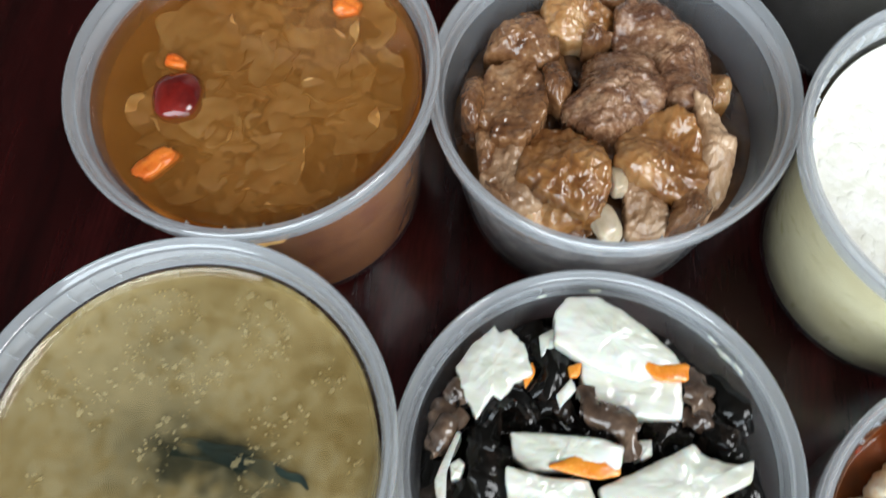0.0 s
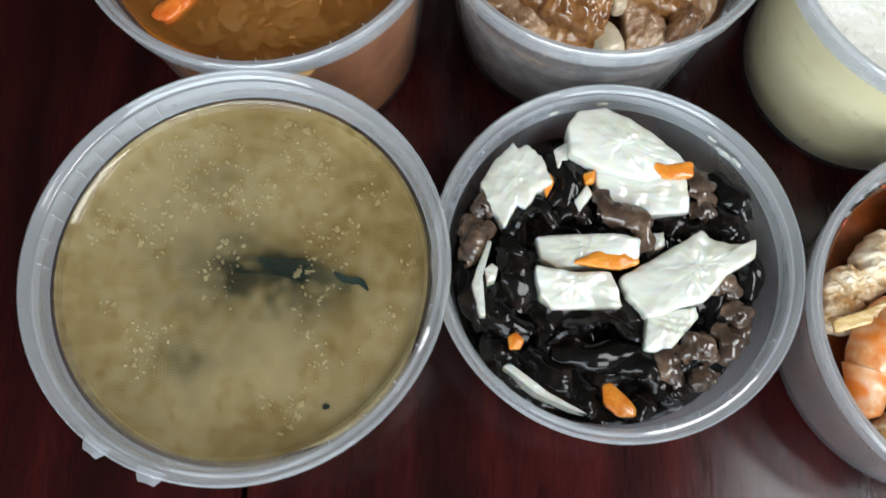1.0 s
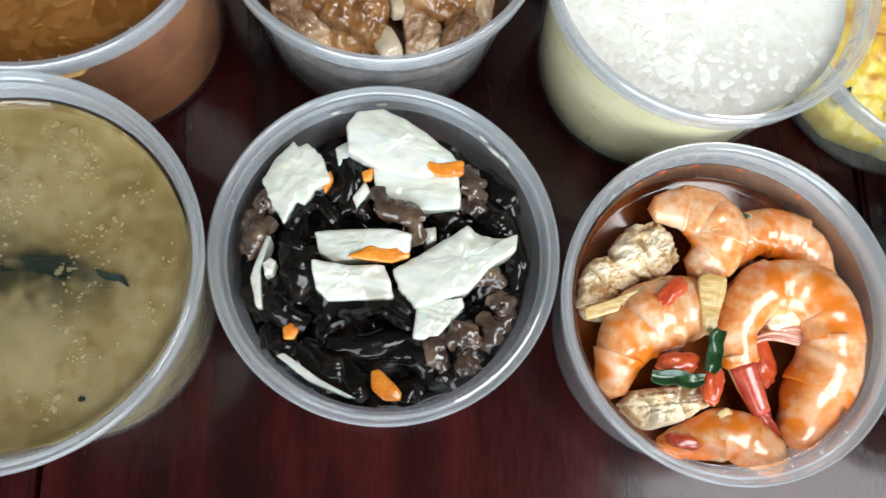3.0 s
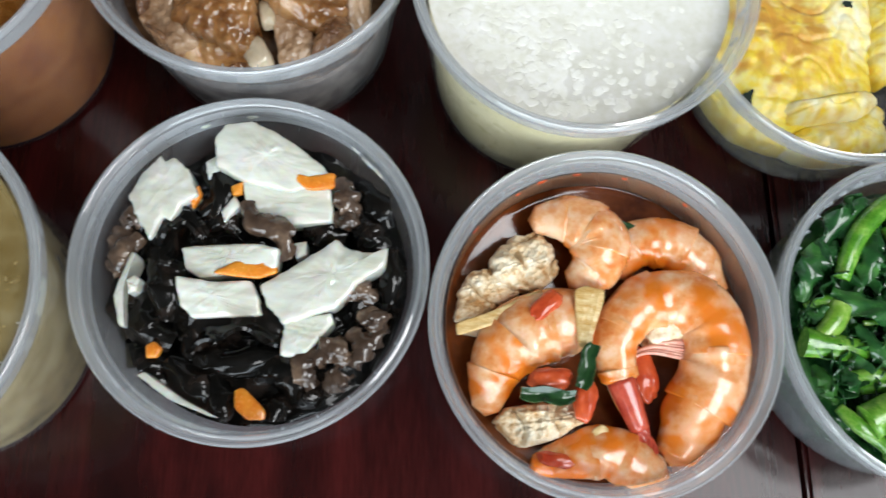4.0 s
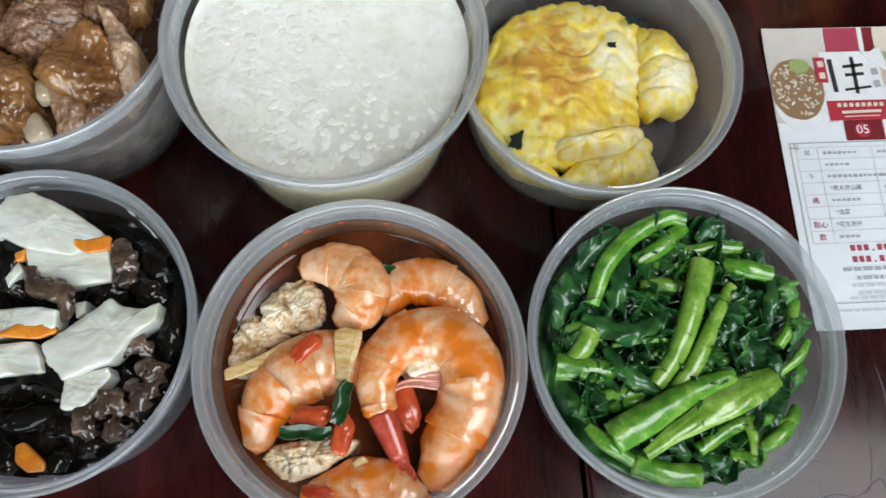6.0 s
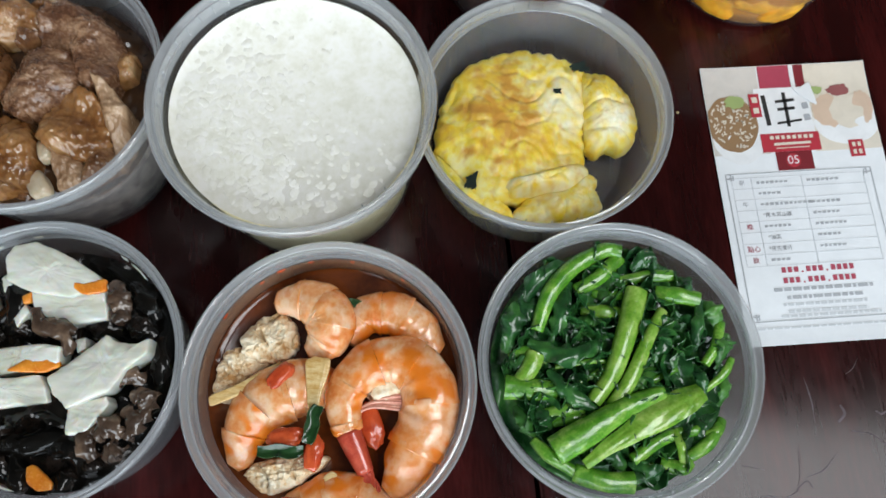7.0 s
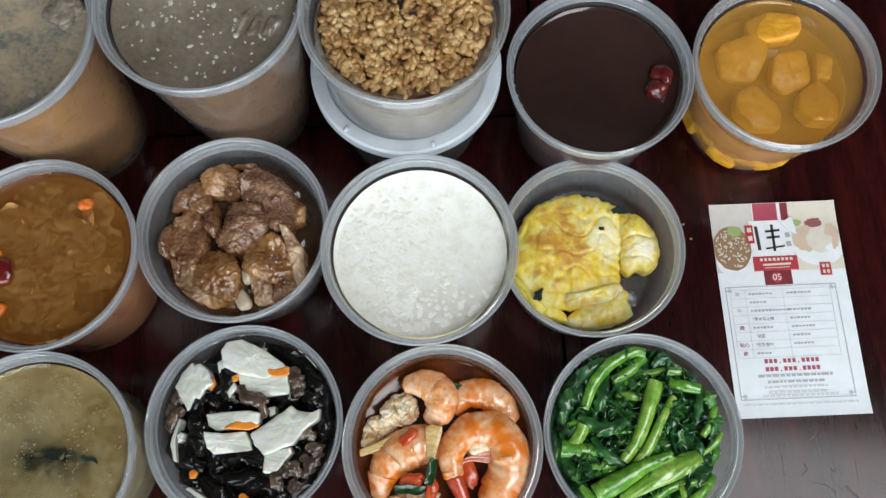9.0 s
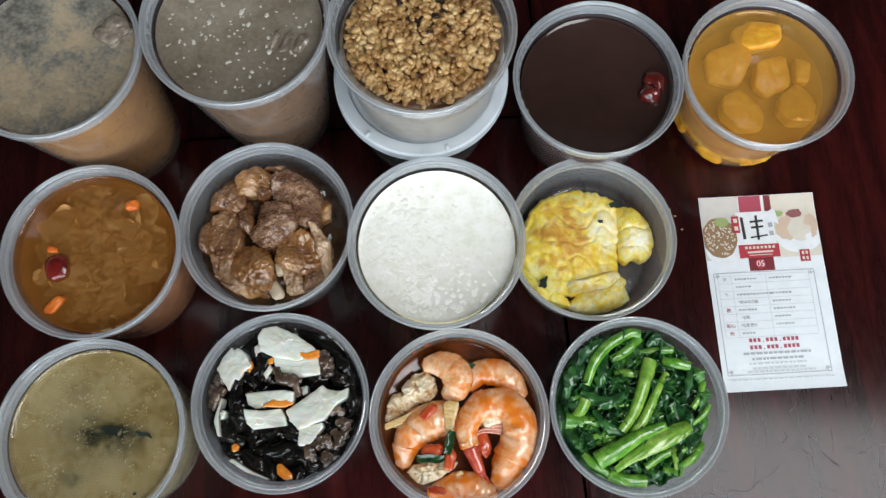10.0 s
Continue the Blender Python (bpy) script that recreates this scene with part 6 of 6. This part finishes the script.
paper(-20.5, -15.2, 44, 57, INK["red_ink"], "stamp", T4 + 0.0002, TH, label="red seal print")
for k in range(2):
    bar(-19.2, 47.5 + k * 6, -16.4, 47.6 + k * 6, 3.2, "cream_ink", z=T4 + 0.0004)
paper(26.5, 34, 20, 29, INK["red_ink"], "stamp", T4 - 0.0001, TH, label="red seal print")
for k in range(4):
    bar(28 + (k % 2) * 2.8, 22.4 + (k // 2) * 4, 29.7 + (k % 2) * 2.8, 22.5 + (k // 2) * 4, 2.4, "cream_ink")
# frame and table of the menu
for a, b, c, d in ((-39.6, 13.9, 34.6, 13.9), (34.6, 13.9, 35.2, -61), (35.2, -61, -39.4, -61), (-39.4, -61, -39.6, 13.9)):
    bar(a, b, c, d, 0.5, "grey_ink", "frame_line", T2)
for a, b in ((-39.6, 13.9), (34.6, 13.9), (35.2, -61), (-39.4, -61)):
    sx, sy = (1 if a < 0 else -1), (1 if b < 0 else -1)
    bar(a + sx * 0.2, b + sy * 2.4, a + sx * 3.6, b + sy * 2.4, 0.6, "grey_ink", "corner_mark", T2)
    bar(a + sx * 2.4, b + sy * 0.2, a + sx * 2.4, b + sy * 3.6, 0.6, "grey_ink", "corner_mark", T2)
    bar(a + sx * 3.6, b + sy * 0.8, a + sx * 3.6, b + sy * 3.4, 0.5, "grey_ink", "corner_mark", T2)
for k in range(9):
    y = 11.6 - k * 5.7
    bar(-37, y, 30.6, y, 0.25, "pale_ink", "rule_line", T2)
for x in (-37, -27, -1.5, 30.6):
    bar(x, 11.6, x, -34, 0.25, "pale_ink", "rule_line", T2)
for k, (a, b) in enumerate(((15, 16), (10, 0), (26, 15), (0, 13), (13, 15), (0, 10), (0, 13), (10, 0))):
    y = 8.8 - k * 5.7
    for x0, n in ((-24.5, a), (1.0, b)):
        x = x0
        while x < x0 + n:
            w = rng.uniform(1.3, 2.0)
            bar(x, y, x + w, y + 0.1, rng.uniform(0.9, 1.5), "grey_ink", z=T2)
            x += w + 0.7
for k, word, ink in ((0, "早", "grey_ink"), (2, "午", "grey_ink"), (4, "晚", "crimson_ink"), (6, "點心", "crimson_ink"), (7, "飲", "crimson_ink")):
    letters(word, -32, 8.7 - k * 5.7, 3.3, ink)
letters("*黑木耳山藥", -17, 8.7 - 3 * 5.7, 2.7, "dim_ink")
letters("*花生麥片", -18.6, 8.7 - 6 * 5.7, 2.7, "dim_ink")
letters("*油菜", -20.6, 8.7 - 5 * 5.7, 2.7, "dim_ink")
for y in (-36.4, -41.6):
    for k in range(12):
        if k not in (3, 7):
            bar(-20.6 + k * 3.05, y, -18.5 + k * 3.05, y, 2.7, "crimson_ink", z=T2)
        else:
            bar(-20.0 + k * 3.05, y - 1.2, -19.2 + k * 3.05, y - 1.2, 0.8, "crimson_ink", z=T2)
for y, x0, x1, w, ink in ((-46, -26, 22.6, 1.7, "grey_ink"), (-50, -20.4, 16.6, 1.6, "grey_ink"), (-53.4, -23, 18.2, 1.4, "pale_ink"), (-56.8, -21, 18, 1.5, "pale_ink"), (-59, -25, 24, 1.3, "pale_ink"), (-64.5, -38, 36, 0.9, "pale_ink")):
    x = x0
    while x < x1:
        q = rng.uniform(1.5, 5)
        bar(x, y, min(x1, x + q), y, w, ink, z=T2)
        x += q + 0.8
# torn white flap at the top edge
part("torn_flap", piece([(2.6, 60.5), (6.5, 59), (12.6, 62.5), (14.6, 48.5), (9.5, 52), (4, 57.5)], 0.0010, 0.0014, 0.1, 5.0, 0.03, 0.1), M_PAPER, leaflet, "white torn paper flap")
paper(3.2, 5.4, 60, 72.4, INK["white_ink"], "torn_edge", T3, TH)

# crumbs on the table by the leaflet
rng = random.Random(81)
for x, y in ((0.176, 0.050), (0.172, 0.055), (0.181, 0.040), (-0.306, -0.205), (-0.26, -0.235)):
    single("crumb", blob(0.0008, 0.0006, 0.0005, x * 90, 0.4, 0.2, 2), M_FLECK, (x, y, 0.0004), "tiny pale crumb on the dark table", "crumb", "crumbs on the table")

# worn marks in the lacquer
M_WORN = material("worn_lacquer", [(0.3, (0.05, 0.035, 0.04)), (0.7, (0.13, 0.10, 0.115))], 300, 0.6, 0.3)
for pts, r in [([(208.8, -147.3), (214.7, -145.5), (221.6, -146.2), (228.4, -142.4)], 0.5), ([(227.2, -142.4), (232.4, -138.4), (235.0, -141.2)], 0.6), ([(192.4, -149.8), (197.1, -148.8), (202.1, -150.0)], 0.5), ([(250.7, -104.0), (252.5, -107.7), (249.2, -111.8)], 1.2), ([(267.2, -105.7), (269.5, -107.1), (271.9, -105.8)], 0.9), ([(276.4, -115.9), (282.0, -121.3), (287.6, -125.1)], 1.6), ([(254.9, -115.3), (264.6, -116.6), (270.3, -120.9)], 0.6)]:
    v, f, _ = tube([(x / 1000, y / 1000, 0.7501) for x, y in pts], [r / 2000] * len(pts), 8, 8, 0.12)
    mark = part("scratch", (v, f), M_WORN, table, "dark worn scratch in the lacquer")
    mark.matrix_local = pose(0, 0, 0, 0, 0, -TURN)
rng = random.Random(91)
for i in range(34):
    x, y, h = rng.uniform(0.185, 0.34), rng.uniform(-0.21, -0.085), rng.uniform(0, 3.14)
    d = rng.uniform(0.002, 0.011)
    v, f, _ = tube([(x - d * math.cos(h), y - d * math.sin(h), 0.7501), (x + 0.1 * d, y - 0.12 * d, 0.7501), (x + d * math.cos(h), y + d * math.sin(h + 0.3), 0.7501)], [0.00008, rng.uniform(0.00012, 0.00035), 0.00006], 6, 8, 0.12)
    mark = part("scratch", (v, f), M_WORN, table, "fine pale scuff in the lacquer")
    mark.matrix_local = pose(0, 0, 0, 0, 0, -TURN)
